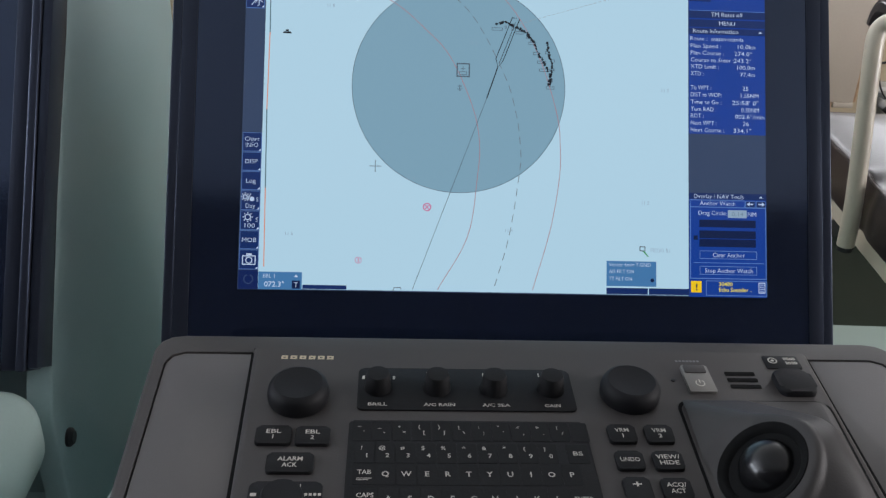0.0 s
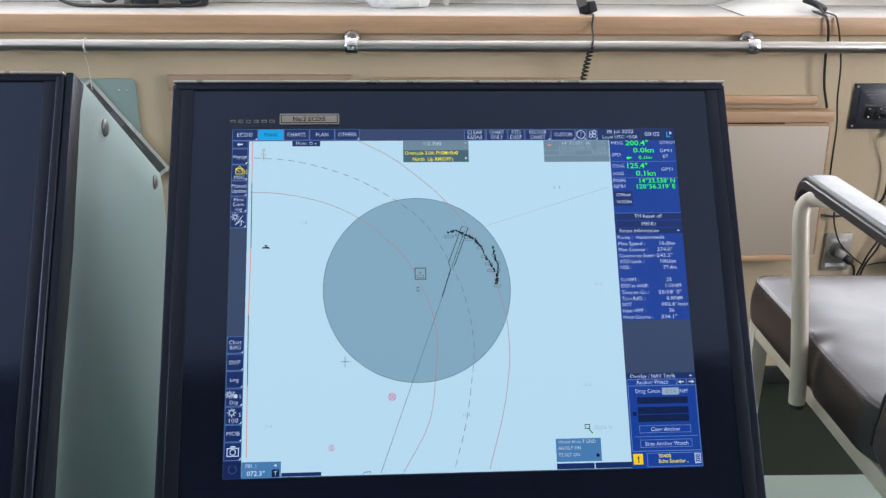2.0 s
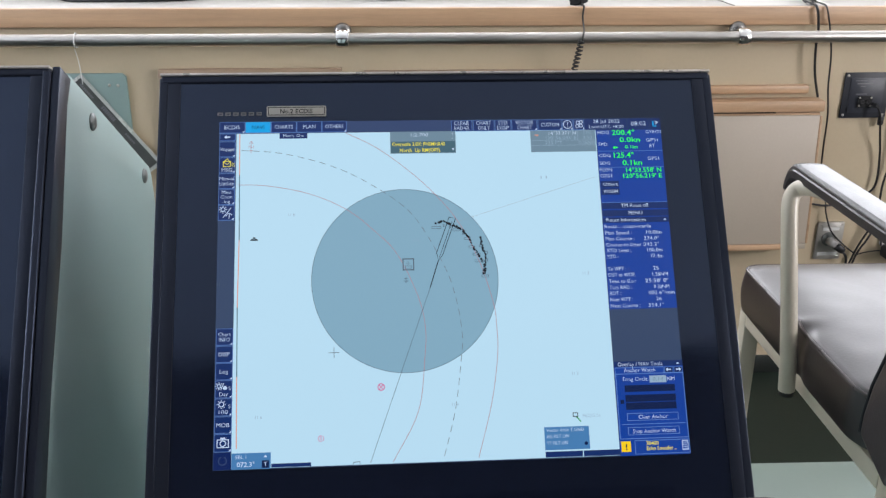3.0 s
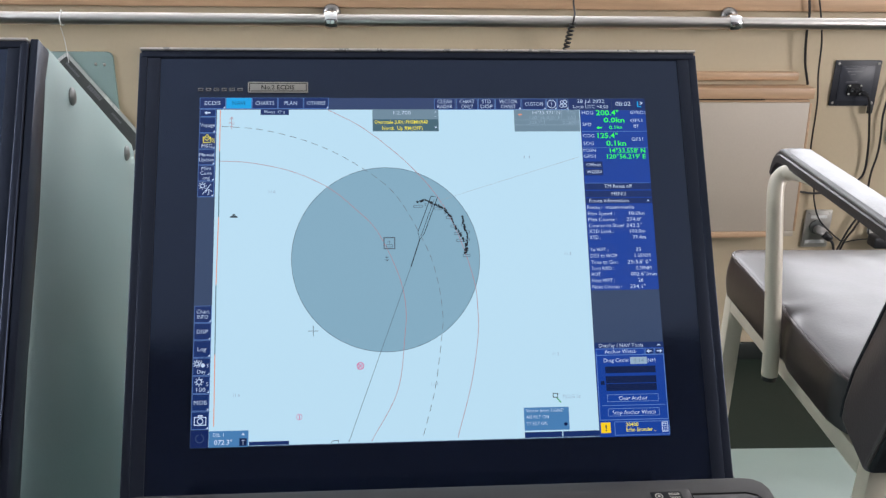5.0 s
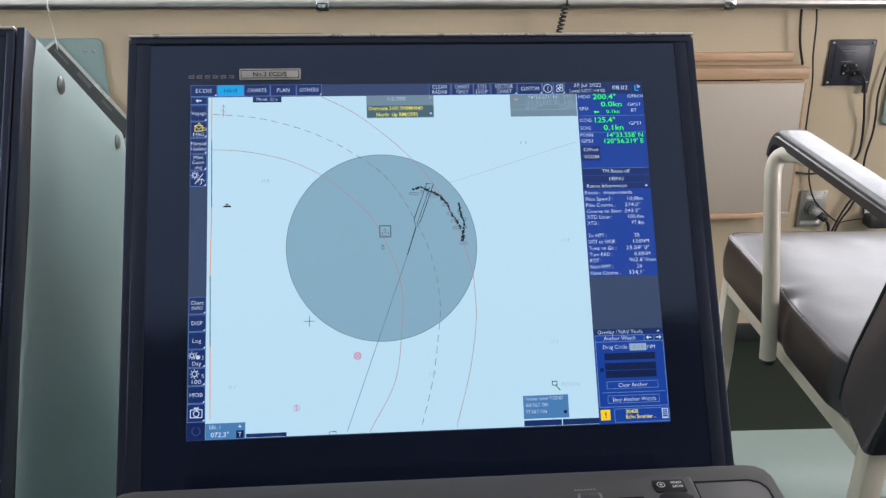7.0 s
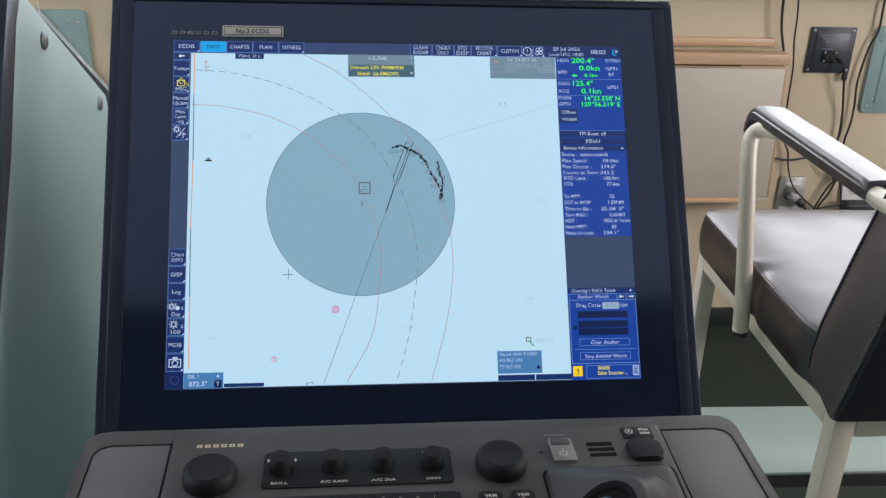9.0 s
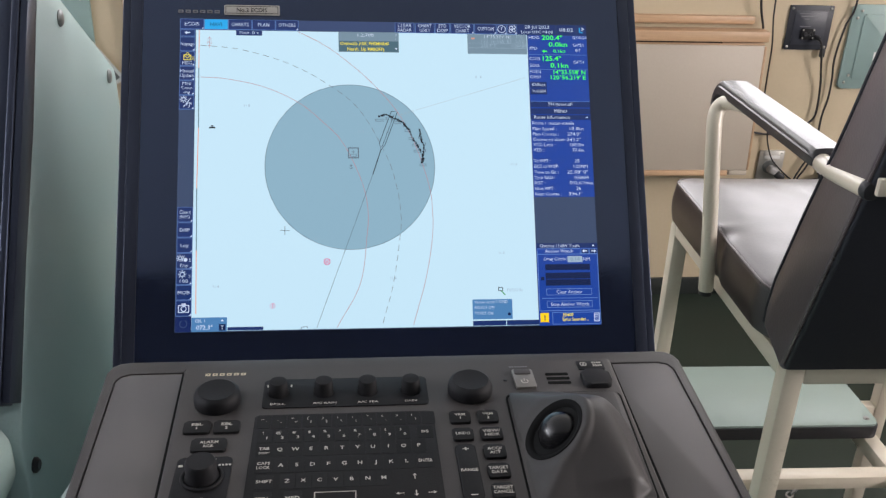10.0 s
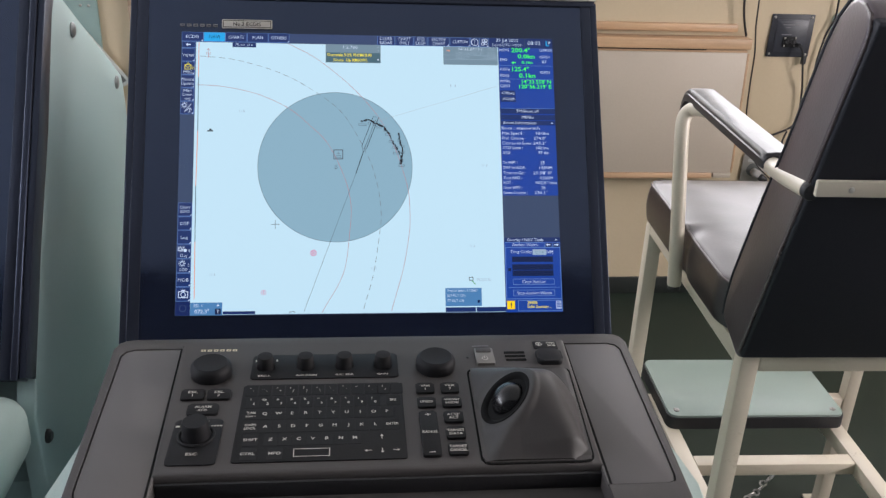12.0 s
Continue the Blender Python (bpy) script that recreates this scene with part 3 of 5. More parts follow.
cable("black cable running down the bulkhead from above", [(1.62, 2.462, 1.108), (1.611, 2.462, 1.05), (1.612, 2.462, 0.969), (1.593, 2.462, 0.915), (1.581, 2.462, 0.82), (1.587, 2.462, 0.752), (1.588, 2.462, 0.694), (1.580, 2.462, 0.637), (1.578, 2.458, 0.58), (1.578, 2.455, 0.530)], 0.0032)
cable("black plug cord looping from the connector plate", [(1.509, 2.445, 0.880), (1.517, 2.438, 0.861), (1.538, 2.450, 0.785), (1.553, 2.46, 0.726), (1.557, 2.46, 0.647), (1.540, 2.462, 0.612), (1.485, 2.462, 0.586), (1.45, 2.462, 0.577), (1.409, 2.462, 0.573), (1.359, 2.464, 0.58)], 0.0034)
cable("short black loop into the splitter", [(1.530, 2.462, 0.60), (1.520, 2.460, 0.562), (1.530, 2.458, 0.543), (1.556, 2.455, 0.533), (1.574, 2.453, 0.527)], 0.0032)
cable("black plug lead of the wall socket", [(1.468, 2.442, 0.438), (1.490, 2.44, 0.415), (1.50, 2.448, 0.38), (1.502, 2.455, 0.33), (1.50, 2.46, 0.25)], 0.0040)
cable("black cable dropping from the splitter past the socket", [(1.571, 2.452, 0.515), (1.546, 2.455, 0.469), (1.524, 2.458, 0.409), (1.50, 2.462, 0.31), (1.49, 2.462, 0.20)], 0.0032)
cable("second black cable dropping from the splitter", [(1.577, 2.452, 0.515), (1.559, 2.455, 0.463), (1.533, 2.458, 0.409), (1.515, 2.462, 0.31), (1.51, 2.462, 0.20)], 0.0032)
cable("black lead from the splitter to the adapter", [(1.585, 2.452, 0.515), (1.600, 2.455, 0.475), (1.604, 2.450, 0.442)], 0.0032)
cable("thin black lead out of the adapter", [(1.608, 2.440, 0.430), (1.591, 2.448, 0.427), (1.56, 2.455, 0.42), (1.532, 2.46, 0.410)], 0.0018)
cable("black cables lying over the pillar foot", [(1.215, 2.60, 1.236), (1.197, 2.59, 1.247), (1.194, 2.575, 1.254), (1.206, 2.565, 1.256), (1.236, 2.56, 1.240), (1.270, 2.545, 1.208), (1.292, 2.515, 1.184), (1.294, 2.488, 1.168)], 0.0030)
cable("thick black aerial lead by the pillar", [(1.275, 2.62, 1.36), (1.262, 2.605, 1.268), (1.254, 2.600, 1.224)], 0.0065)
cable("black connector on the shelf", [(1.268, 2.572, 1.200), (1.290, 2.562, 1.192), (1.312, 2.555, 1.182), (1.33, 2.56, 1.172)], 0.0095)

# ---- things on the shelf ----
ph = thing("telephone_handset", "black and grey handset hanging at the shelf edge", "handset", Matrix.Translation((0.632, 2.520, 1.161)))
LEAN = pose(0, 0, 0, -14, -16) @ pose(0, 0, 0, 0, 0, 38)
part("grip", moved(box(-0.016, 0.016, -0.020, 0.020, 0.018, 0.086, 0.007, 4), LEAN), "grey_plug", ph, "pale grey grip")
part("mouthpiece", moved(box(-0.0165, 0.0165, -0.0225, 0.0205, 0.0, 0.031, 0.005, 3), LEAN), "black", ph, "black mouthpiece")
# thin plate that makes the grip's left face darker
part("shell", moved(box(-0.0185, -0.0150, -0.018, 0.018, 0.024, 0.084, 0.0015, 3), LEAN), "grey_wing", ph, "thin darker grey plate on the grip's left face")
coil = [(0.632, 2.495, 1.166), (0.632, 2.462, 1.163), (0.627, 2.448, 1.135), (0.624, 2.408, 1.108), (0.619, 2.390, 1.096), (0.617, 2.388, 1.082)]
turns = [(0.616 - 0.020 * k / 160 + 0.0075 * math.cos(k * 0.62), 2.392 + 0.05 * k / 160 + 0.0075 * math.sin(k * 0.62), 1.085 - 0.175 * k / 160) for k in range(161)]
tagged(obj("coiled_cord", sweep([Vector(p) for p in smooth_path(coil, 6)] + [Vector(t) for t in turns], 0.0026, 7), "cable"), "black coiled telephone cord hung over the handrail", "cord")


def crumpled(sx, sy, sz, seed):
    bm = bmesh.new()
    bmesh.ops.create_icosphere(bm, subdivisions=4, radius=1)
    for v in bm.verts:
        k = 1 + 0.30 * noise.noise(v.co * 1.7 + Vector((seed, 0, 0))) + 0.16 * abs(noise.noise(v.co * 4.2 + Vector((0, seed, 0))))
        v.co = Vector((v.co.x * sx * k, v.co.y * sy * k, max(0.0, (v.co.z + 0.55) * sz * k)))
    return bm


tagged(obj("plastic_bag", moved(crumpled(0.095, 0.055, 0.075, 3.0), Matrix.Translation((0.095, 2.70, 1.1605))), "bag", 25), "crumpled white plastic bag on the window shelf", "plastic bag")
tagged(obj("shelf_post", box(0.236, 0.252, 2.722, 2.737, 1.1605, 1.30, 0.003), "white_lining"), "short white post standing on the shelf", "post")
bin_ = thing("binoculars", "navy blue marine binoculars standing on the shelf", "binoculars", Matrix.Translation((-0.565, 2.70, 1.1605)))
for x, r in ((-0.068, 0.037), (0.072, 0.040)):
    barrel = part("barrel", moved(lathe([(r * 0.94, 0), (r, 0.004), (r, 0.030), (r * 0.95, 0.036), (r * 0.94, 0.085), (r * 0.80, 0.125), (r * 0.62, 0.150), (r * 0.60, 0.185), (r * 0.5, 0.190)], 28), Matrix.Translation((x, 0, 0))), "slate", bin_)
    part("ring", moved(lathe([(r * 1.01, 0.010), (r * 1.04, 0.012), (r * 1.04, 0.020), (r * 1.01, 0.022)], 28), Matrix.Translation((x, 0, 0))), "rubber", barrel, "black rubber ring")
part("bridge", box(-0.030, 0.034, -0.018, 0.022, 0.050, 0.150, 0.010, 3), "slate", bin_)
part("hinge", moved(lathe([(0.012, 0.035), (0.012, 0.165), (0.008, 0.168)], 18), Matrix.Translation((0.002, -0.012, 0))), "rubber", bin_, "black centre hinge")
part("strap", sweep(smooth_path([(-0.098, 0.01, 0.110), (-0.118, -0.03, 0.050), (-0.135, -0.05, 0.022), (-0.175, -0.045, 0.020), (-0.245, -0.02, 0.075), (-0.285, 0.0, 0.130), (-0.318, 0.0, 0.095), (-0.315, -0.03, 0.035), (-0.25, -0.06, 0.006), (-0.12, -0.075, 0.005), (0.03, -0.072, 0.006), (0.098, -0.045, 0.012), (0.112, 0.0, 0.070)]), 0.0050, 8), "cable", bin_, "black carrying strap")
tagged(obj("storage_box", box(-0.795, -0.695, 2.715, 2.775, 1.1605, 1.330, 0.006, 3), "white_lining"), "pale grey plastic box behind the binoculars", "box")


# askew notice in a clear sleeve, half hidden by the console
notice = thing("wall_notice", "dark printed notice in a pale clear sleeve hung askew", "notice", Matrix.Translation((-0.741, WALL - 0.018, 0.990)) @ pose(0, 0, 0, 90, 0, 0) @ pose(0, 0, 0, 0, 0, -53.0))
part("sleeve", box(0, 0.318, -0.224, 0, -0.004, 0.0, 0.001), "clear_edge", notice)
sheet = part("sheet", box(0.008, 0.308, -0.214, -0.009, 0.0002, 0.0012), "print_strip", notice, "dark grey printed sheet")
bm = bmesh.new()
for k in range(34):
    if k < 8 or 13 <= k < 21 or k > 27:
        rect(bm, 0.020 + 0.0062 * k, 0.0250 + 0.0062 * k, -0.024, -0.013 if 13 <= k < 21 else -0.018, 0.0016)
tagged(flat_part("print_line", bm, "legend_dim", sheet, "pale worn print"), kind="stuff")


# ---- the navigation display ----
SW, SH = 0.4704, 0.3528


def ux(x):
    return (x / 1600 - 0.5) * SW


def uy(y):
    return (0.5 - y / 1200) * SH


UPX = SW / 1600
Z1, Z2, Z3, Z4, Z5 = 0.0012, 0.0016, 0.0020, 0.0024, 0.0028


def display_case(t, ridge=0.0, rise=0.0):
    """Frame, glass and back of a console display; the lit area lies at its middle."""
    x0, x1, y0, y1 = -0.2985, 0.2955, -0.253, 0.229 + rise
    gx0, gx1, gy0, gy1 = ux(-141), ux(1733), -0.246, uy(-150) + rise
    for a, b, c, d in ((x0, x0 + 0.0085, x0 + 0.0086, gx0), (x1 - 0.0085, x1, gx1, x1 - 0.0086)):
        part("side_frame", box(a, b, y0, y1 - 0.003, -0.050, 0.0026 + ridge, 0.0012 + ridge / 2, 3), "frame", t)
        part("bezel", box(c, d, y0 + 0.001, gy1, -0.045, 0.0024, 0.0006, 2), "frame", t)
    part("top_frame", box(x0 + 0.002, x1 - 0.002, gy1, y1, -0.048, 0.0032, 0.0014, 3), "frame", t)
    part("bottom_frame", box(gx0, gx1, y0, gy0, -0.050, 0.0050, 0.002), "frame", t)
    part("top_lip", box(x0 + 0.001, x1 - 0.001, y1 - 0.0012, y1 + 0.0014, -0.046, 0.0060, 0.0005), "lip", t, "top edge painted pale for its window highlight")
    part("glass", box(gx0, gx1, gy0, gy1, -0.020, 0.0006), "glass", t, "black reflective front glass")
    part("back_case", box(x0 + 0.02, x1 - 0.02, y0 + 0.01, y1 - 0.02, -0.12, -0.0505, 0.01), "frame", t)


def badge(t, x0, x1, y0, y1, z, material):
    """Six dull blocks in place of a maker's lettering."""
    bm, w = bmesh.new(), (x1 - x0) / 6
    for k in range(6):
        a = x0 + k * w
        outline(bm, a, a + w * 0.72, y0, y1, (y1 - y0) * 0.36, z)
    flat_part("badge", bm, material, t, "dull raised badge blocks")


TILT = Matrix.Translation((0.1335, 0.781, 1.071)) @ pose(0, 0, 0, 56)
nav = thing("navigation_display", "lit chart display in a black glass console frame", "display", TILT)
display_case(nav)
part("lower_skirt", box(-0.285, 0.282, -0.300, -0.2535, -0.040, -0.004, 0.002), "black", nav, "black skirt under the glass")
badge(nav, ux(-9), ux(156), uy(-25), uy(-38), 0.0010, "legend_dim")
tag = part("name_tag", prism(rrect(ux(166), ux(378), uy(-19), uy(-59), 0.001), 0.0008, 0.0022, 0.0005), "tag", nav, "engraved metal name tag")
bm = outline(bmesh.new(), ux(171), ux(373), uy(-23.5), uy(-54.5), 2.4 * UPX, 0.0025)
words(bm, "No.2 ECDIS", ux(272), uy(-39), 0.0025, 17 * UPX, 116 * UPX, "C", 0.01)
flat_part("lettering", bm, "ink", tag)

lit = part("screen", box(ux(0), ux(1600), uy(1210), uy(0), 0.0007, 0.0010), "lit_slate", nav, "lit chart picture")
marks = []


def on(material):
    """A fresh flat mesh, to be linked under the lit area as a mark of its own."""
    marks.append((material, bmesh.new()))
    return marks[-1][1]


def link_marks():
    for m, bm in marks:
        flat_part("mark", bm, m, lit)
    marks.clear()


def area(name, material, x0, x1, y0, y1, z, label=""):
    return flat_part(name, rect(bmesh.new(), ux(x0), ux(x1), uy(y1), uy(y0), z), material, lit, label)


def say(material, text, x, y, h=13, w=0, align="L", bold=-0.006):
    flat_part("lettering", words(bmesh.new(), text, ux(x), uy(y), Z5, h * UPX, w * UPX, align, bold), material, lit)


def line(material, pts, w, dash=None, z=Z3):
    ob = flat_part("dashed_line" if dash else "chart_line", stroke(bmesh.new(), [(ux(x), uy(y)) for x, y in pts], w * UPX, z, tuple(d * UPX for d in dash) if dash else None), material, lit)
    if dash:
        tagged(ob, kind="stuff")


def soft(pts, n=8):
    return [(p.x, p.y) for p in smooth_path([(x, y, 0) for x, y in pts], n)]


def button(x0, x1, y0, y1, lines, material="navy", h=14, corner=True, text="white", widths=None):
    area("button", "edge", x0, x1, y0, y1, Z2)
    area("button_face", material, x0 + 1.5, x1 - 1.5, y0 + 1.5, y1 - 1.5, Z3)
    if corner:
        poly(on("white"), [(ux(x1 - 9), uy(y1 - 2)), (ux(x1 - 2), uy(y1 - 2)), (ux(x1 - 2), uy(y1 - 9))], Z4)
    n = len(lines)
    for k, s in enumerate(lines):
        yy = (y0 + y1) / 2 + (k - (n - 1) / 2) * (h + 4)
        say(text, s, (x0 + x1) / 2, yy, h, min(x1 - x0 - 6, widths[k] if widths else len(s) * h * 0.72), "C")


# chart and its margins
area("chart", "chart", 60, 1357, 44, 1207, Z1, "pale blue sea chart")
area("menu_bar", "bar", 451, 828, 0, 43, Z1)
bm = disc(bmesh.new(), ux(648), uy(585), 324 * UPX, Z2, 128)
flat_part("drag_circle", bm, "circle", lit, "grey-blue anchor watch circle")
line("line", [(648 + 324 * math.cos(k * math.pi / 64), 585 + 324 * math.sin(k * math.pi / 64)) for k in range(129)], 1.6)
line("orange", [(72, 46), (73, 199)], 3)
line("teal", [(73, 199), (75, 435)], 3)
line("orange", [(75, 435), (72, 671)], 3)
line("teal", [(72, 671), (74, 907)], 3)
line("orange", [(74, 907), (76, 1142)], 3)

# route lines
line("red", soft([(448, 46), (549, 99), (638, 165), (738, 256), (831, 369), (900, 505), (949, 665), (959, 760), (957, 860), (930, 1017), (878, 1198)]), 2.0)
line("red", soft([(68, 234), (178, 241), (322, 273), (450, 333), (543, 410), (619, 492), (688, 640), (712, 753), (707, 861), (680, 1040), (592, 1202)]), 2.0)
line("trace", soft([(78, 107), (222, 121), (390, 168), (535, 241), (679, 355), (785, 542), (824, 668), (838, 778), (835, 843), (806, 1034), (762, 1193)]), 2.0, (24, 16))
line("faint", [(831, 384), (1353, 221)], 1.5, (9, 6))
line("black", [(766, 518), (733, 617)], 3.2)
line("line", [(733, 617), (517, 1202)], 1.6)

# own ship, its track and the marks
line("black", [(808, 366), (831, 369), (781, 501), (766, 521), (759, 495), (808, 366)], 2.4)
line("black", [(818, 380), (770, 508)], 1.8)
tr = soft([(760, 389), (786, 382), (814, 394), (847, 410), (869, 434), (890, 475), (905, 504), (926, 545), (923, 573)], 9) + soft([(914, 444), (920, 476), (930, 510), (924, 560)], 9)
rng = random.Random(7)
track = bmesh.new()
for k, (x, y) in enumerate(tr):
    disc(track, ux(x + rng.uniform(-3, 3)), uy(y + rng.uniform(-3, 3)), rng.uniform(2.2, 4.6) * UPX, Z4 + 0.00001 * k, 8)
tagged(flat_part("track", track, "black", lit, "black dotted ship track"), kind="stuff")
for k in range(14):
    x, y = tr[(k * 7) % len(tr)]
    outline(on("line"), ux(x + rng.uniform(-18, 6)), ux(x + rng.uniform(8, 20)), uy(y + 18), uy(y + 9), 1.6 * UPX, Z3 + 0.00001 * k)
outline(on("line"), ux(639), ux(680), uy(555), uy(512), 4 * UPX, Z4)
outline(on("line"), ux(648), ux(671), uy(548), uy(538), 1.5 * UPX, Z4)
line("line", [(659, 522), (659, 536)], 1.5)
line("line", [(652, 529), (666, 529)], 1.5)
line("line", [(650, 578), (650, 597)], 2)
line("line", [(643, 590), (650, 597), (657, 590)], 2)
line("line", [(644, 583), (656, 583)], 2)
line("line", [(399, 816), (399, 852)], 2)
line("line", [(381, 834), (417, 834)], 2)
poly(on("black"), [(ux(113), uy(438)), (ux(140), uy(438)), (ux(137), uy(432)), (ux(116), uy(432))], Z4)
rect(on("black"), ux(122), ux(131), uy(431), uy(426), Z4)
for x, y, s in ((256, 347, "11 8"), (690, 449, "11 5"), (1154, 224, "11"), (1283, 578, "11 3"), (148, 1042, "11 6"), (507, 867, "11 4"), (1222, 927, "11 2"), (805, 1020, "11 4"), (14, 590, "11 1")):
    say("dim" if x > 60 else "line", s, x, y, 11, 22, "C")
line("magenta", [(556.5 + 11 * math.cos(k * math.pi / 12), 954.5 + 11 * math.sin(k * math.pi / 12)) for k in range(25)], 3, z=Z4)
line("magenta", [(550, 948), (563, 961)], 2.6, z=Z4)
line("magenta", [(550, 961), (563, 948)], 2.6, z=Z5)
line("magenta", [(354 + 9 * math.cos(k * math.pi / 12), 1118 + 9 * math.sin(k * math.pi / 12)) for k in range(25)], 1.6)
line("magenta", [(354, 1111), (354, 1125)], 2.6)
line("red", [(112, 72), (112, 117)], 2)
line("red", [(106, 82), (112, 72), (118, 82)], 2)
line("red", [(104, 100), (104, 90), (120, 100), (120, 90)], 2)
line("red", [(106, 108), (118, 108)], 2)
outline(on("black"), ux(1204), ux(1222), uy(1075), uy(1060), 2.4 * UPX, Z4)
line("lamp_green", [(1216, 1074), (1231, 1091)], 4)
say("dim", "Fl(2)G 5s", 1238, 1071, 12, 60)
line("line", [(460, 1207), (460, 1199), (482, 1197), (482, 1203)], 2.4)

# tabs and buttons along the top
for x0, x1, s, m in ((0, 90, "ECDIS", "navy"), (91, 181, "NAVI", "cyan"), (182, 272, "CHARTS", "navy"), (273, 362, "PLAN", "navy"), (363, 451, "OTHERS", "navy")):
    button(x0, x1, 0, 42, [s], m, 15, s in ("ECDIS", "OTHERS"), "dark" if m == "cyan" else "white")
for x0, x1, a in ((828, 904, ["CLEAR", "RADAR"]), (908, 985, ["CHART", "ONLY"]), (987, 1046, ["STD", "DISP"]), (1049, 1142, ["VECTOR", "CHART"]), (1145, 1233, ["CUSTOM"])):
    button(x0, x1, 3, 45, a, "navy", 15, a[0] in ("VECTOR", "CUSTOM"))
button(1235, 1274, 3, 45, [], "navy")
line("white", [(1254 + 15 * math.cos(k * math.pi / 16), 24 + 15 * math.sin(k * math.pi / 16)) for k in range(33)], 2.6, z=Z4)
say("white", "?", 1254, 24, 18, 0, "C")
button(1276, 1316, 3, 45, [], "navy")
for cx, cy in ((1292, 17), (1304, 15), (1290, 31), (1303, 29)):
    line("white", [(cx + 6 * math.cos(k * math.pi / 8), cy + 6 * math.sin(k * math.pi / 8)) for k in range(17)], 2.6, z=Z4)
area("date_box", "navy", 1318, 1475, 2, 45, Z2)
say("white", "28 Jul 2022", 1398, 13, 14, 100, "C")
say("white", "Local UTC +8:00", 1397, 34, 13, 128, "C")
area("clock_box", "navy", 1477, 1558, 2, 45, Z2)
say("white", "08:02", 1517, 23, 17, 56, "C")
area("icon_box", "navy", 1560, 1600, 2, 45, Z2)
line("cyan", [(1572, 14), (1572, 34), (1584, 34)], 5, z=Z4)
line("white", [(1580, 15), (1590, 20), (1580, 25)], 4, z=Z4)

# boxes over the chart
area("title_box", "navy", 212, 311, 45, 65, Z3)
say("white", "Monit  O x", 262, 54, 12, 72, "C")
area("scale_box", "gray", 606, 842, 44, 127, Z3)
say("white", "1:2,700", 712, 57, 14, 62, "C")
area("notice_box", "teal", 608, 840, 82, 125, Z4)
say("yellow", "Overscale 3.0X: PHSMHR40", 708, 92, 14, 190, "C", 0.008)
say("yellow", "North  Up RM(OFF)", 712, 115, 14, 144, "C", 0.008)
for y, s in ((55, "+"), (70, "-")):
    say("white", s, 831, y, 12, 0, "C")
poly(on("white"), [(ux(826), uy(110)), (ux(831), uy(118)), (ux(836), uy(110))][::-1], Z5)
area("cursor_box", "gray", 1115, 1354, 46, 128, Z3)
say("white", "14°33.371' N", 1283, 57, 13, 100, "R")
say("dim", "120°56.035' E", 1283, 75, 13, 112, "R")
say("dim", "223.7°T", 1168, 94, 13, 62)
say("dim", "TTG", 1308, 56, 13, 30)
say("dim", "2:52", 1308, 75, 13, 34)
say("dim", "0.26NM", 1291, 94, 13, 60)
line("dim", [(1289, 47), (1289, 84)], 1.5)
line("dim", [(1116, 84), (1353, 84)], 1.5)
line("dim", [(1116, 103), (1353, 103)], 1.5)
line("orange", [(1130, 64), (1144, 64)], 6)
area("bearing_box", "steel", 61, 189, 1157, 1209, Z3)
say("white", "EBL 1", 75, 1169, 12, 34)
say("white", "072.3°", 79, 1193, 16, 58, "L", 0.01)
area("bearing_key", "dark", 160, 184, 1182, 1206, Z4)
say("white", "T", 172, 1194, 15, 0, "C")
poly(on("white"), [(ux(166), uy(1172)), (ux(172), uy(1164)), (ux(178), uy(1172))], Z5)
for x0, x1, y0 in ((191, 321, 1194), (1103, 1230, 1187), (1233, 1357, 1187)):
    area("low_tab", "navy", x0, x1, y0, 1206, Z3)
area("vector_box", "steel", 1103, 1256, 1106, 1182, Z3)
for y, s, w in ((1116, "Vector 6min T.GND", 128), (1137, "AIS FILT ON", 76), (1159, "TT FILT ON", 70)):
    say("white", s, 1110, y, 12, w)
disc(on("dark"), ux(1243), uy(1163), 6 * UPX, Z5, 16)

# buttons down the left edge
button(1, 57, 44, 71, [], "navy", corner=False)
line("white", [(38, 57), (22, 57)], 5, z=Z4)
poly(on("white"), [(ux(17), uy(57)), (ux(26), uy(64)), (ux(26), uy(50))][::-1], Z4)
button(1, 57, 74, 131, ["Voyage"], widths=[52])
button(1, 57, 133, 190, [])
outline(on("yellow"), ux(15), ux(42), uy(168), uy(146), 2.5 * UPX, Z4)
line("yellow", [(15, 147), (29, 160), (42, 147)], 2.5, z=Z4)
line("yellow", [(22, 146), (29, 137), (36, 146)], 2.5, z=Z4)
line("yellow", [(46, 152), (46, 168), (54, 152), (54, 168)], 2.5, z=Z4)
say("white", "MSG", 29, 179, 14, 36, "C")
button(1, 57, 192, 248, ["Manual", "Update"], widths=[50, 50])
button(1, 57, 250, 306, ["Mini", "Conn", "-ing"], h=13, widths=[32, 40, 26])
button(1, 57, 308, 363, [])
for a in range(8):
    line("white", [(18 + 10 * math.cos(a * math.pi / 4), 324 + 10 * math.sin(a * math.pi / 4)), (18 + 14 * math.cos(a * math.pi / 4), 324 + 14 * math.sin(a * math.pi / 4))], 3, z=Z4)
line("white", [(18 + 7 * math.cos(k * math.pi / 8), 324 + 7 * math.sin(k * math.pi / 8)) for k in range(17)], 3, z=Z4)
line("white", [(46, 318), (18, 354)], 2.5, z=Z4)
line("white", [(28, 348), (34, 339), (42, 337), (50, 345)], 2.5, z=Z4)
line("white", [(40, 338), (40, 354), (35, 356)], 2.5, z=Z4)
button(3, 60, 742, 799, ["Chart", "INFO"], widths=[42, 36])
button(3, 60, 801, 857, ["DISP"], widths=[36])
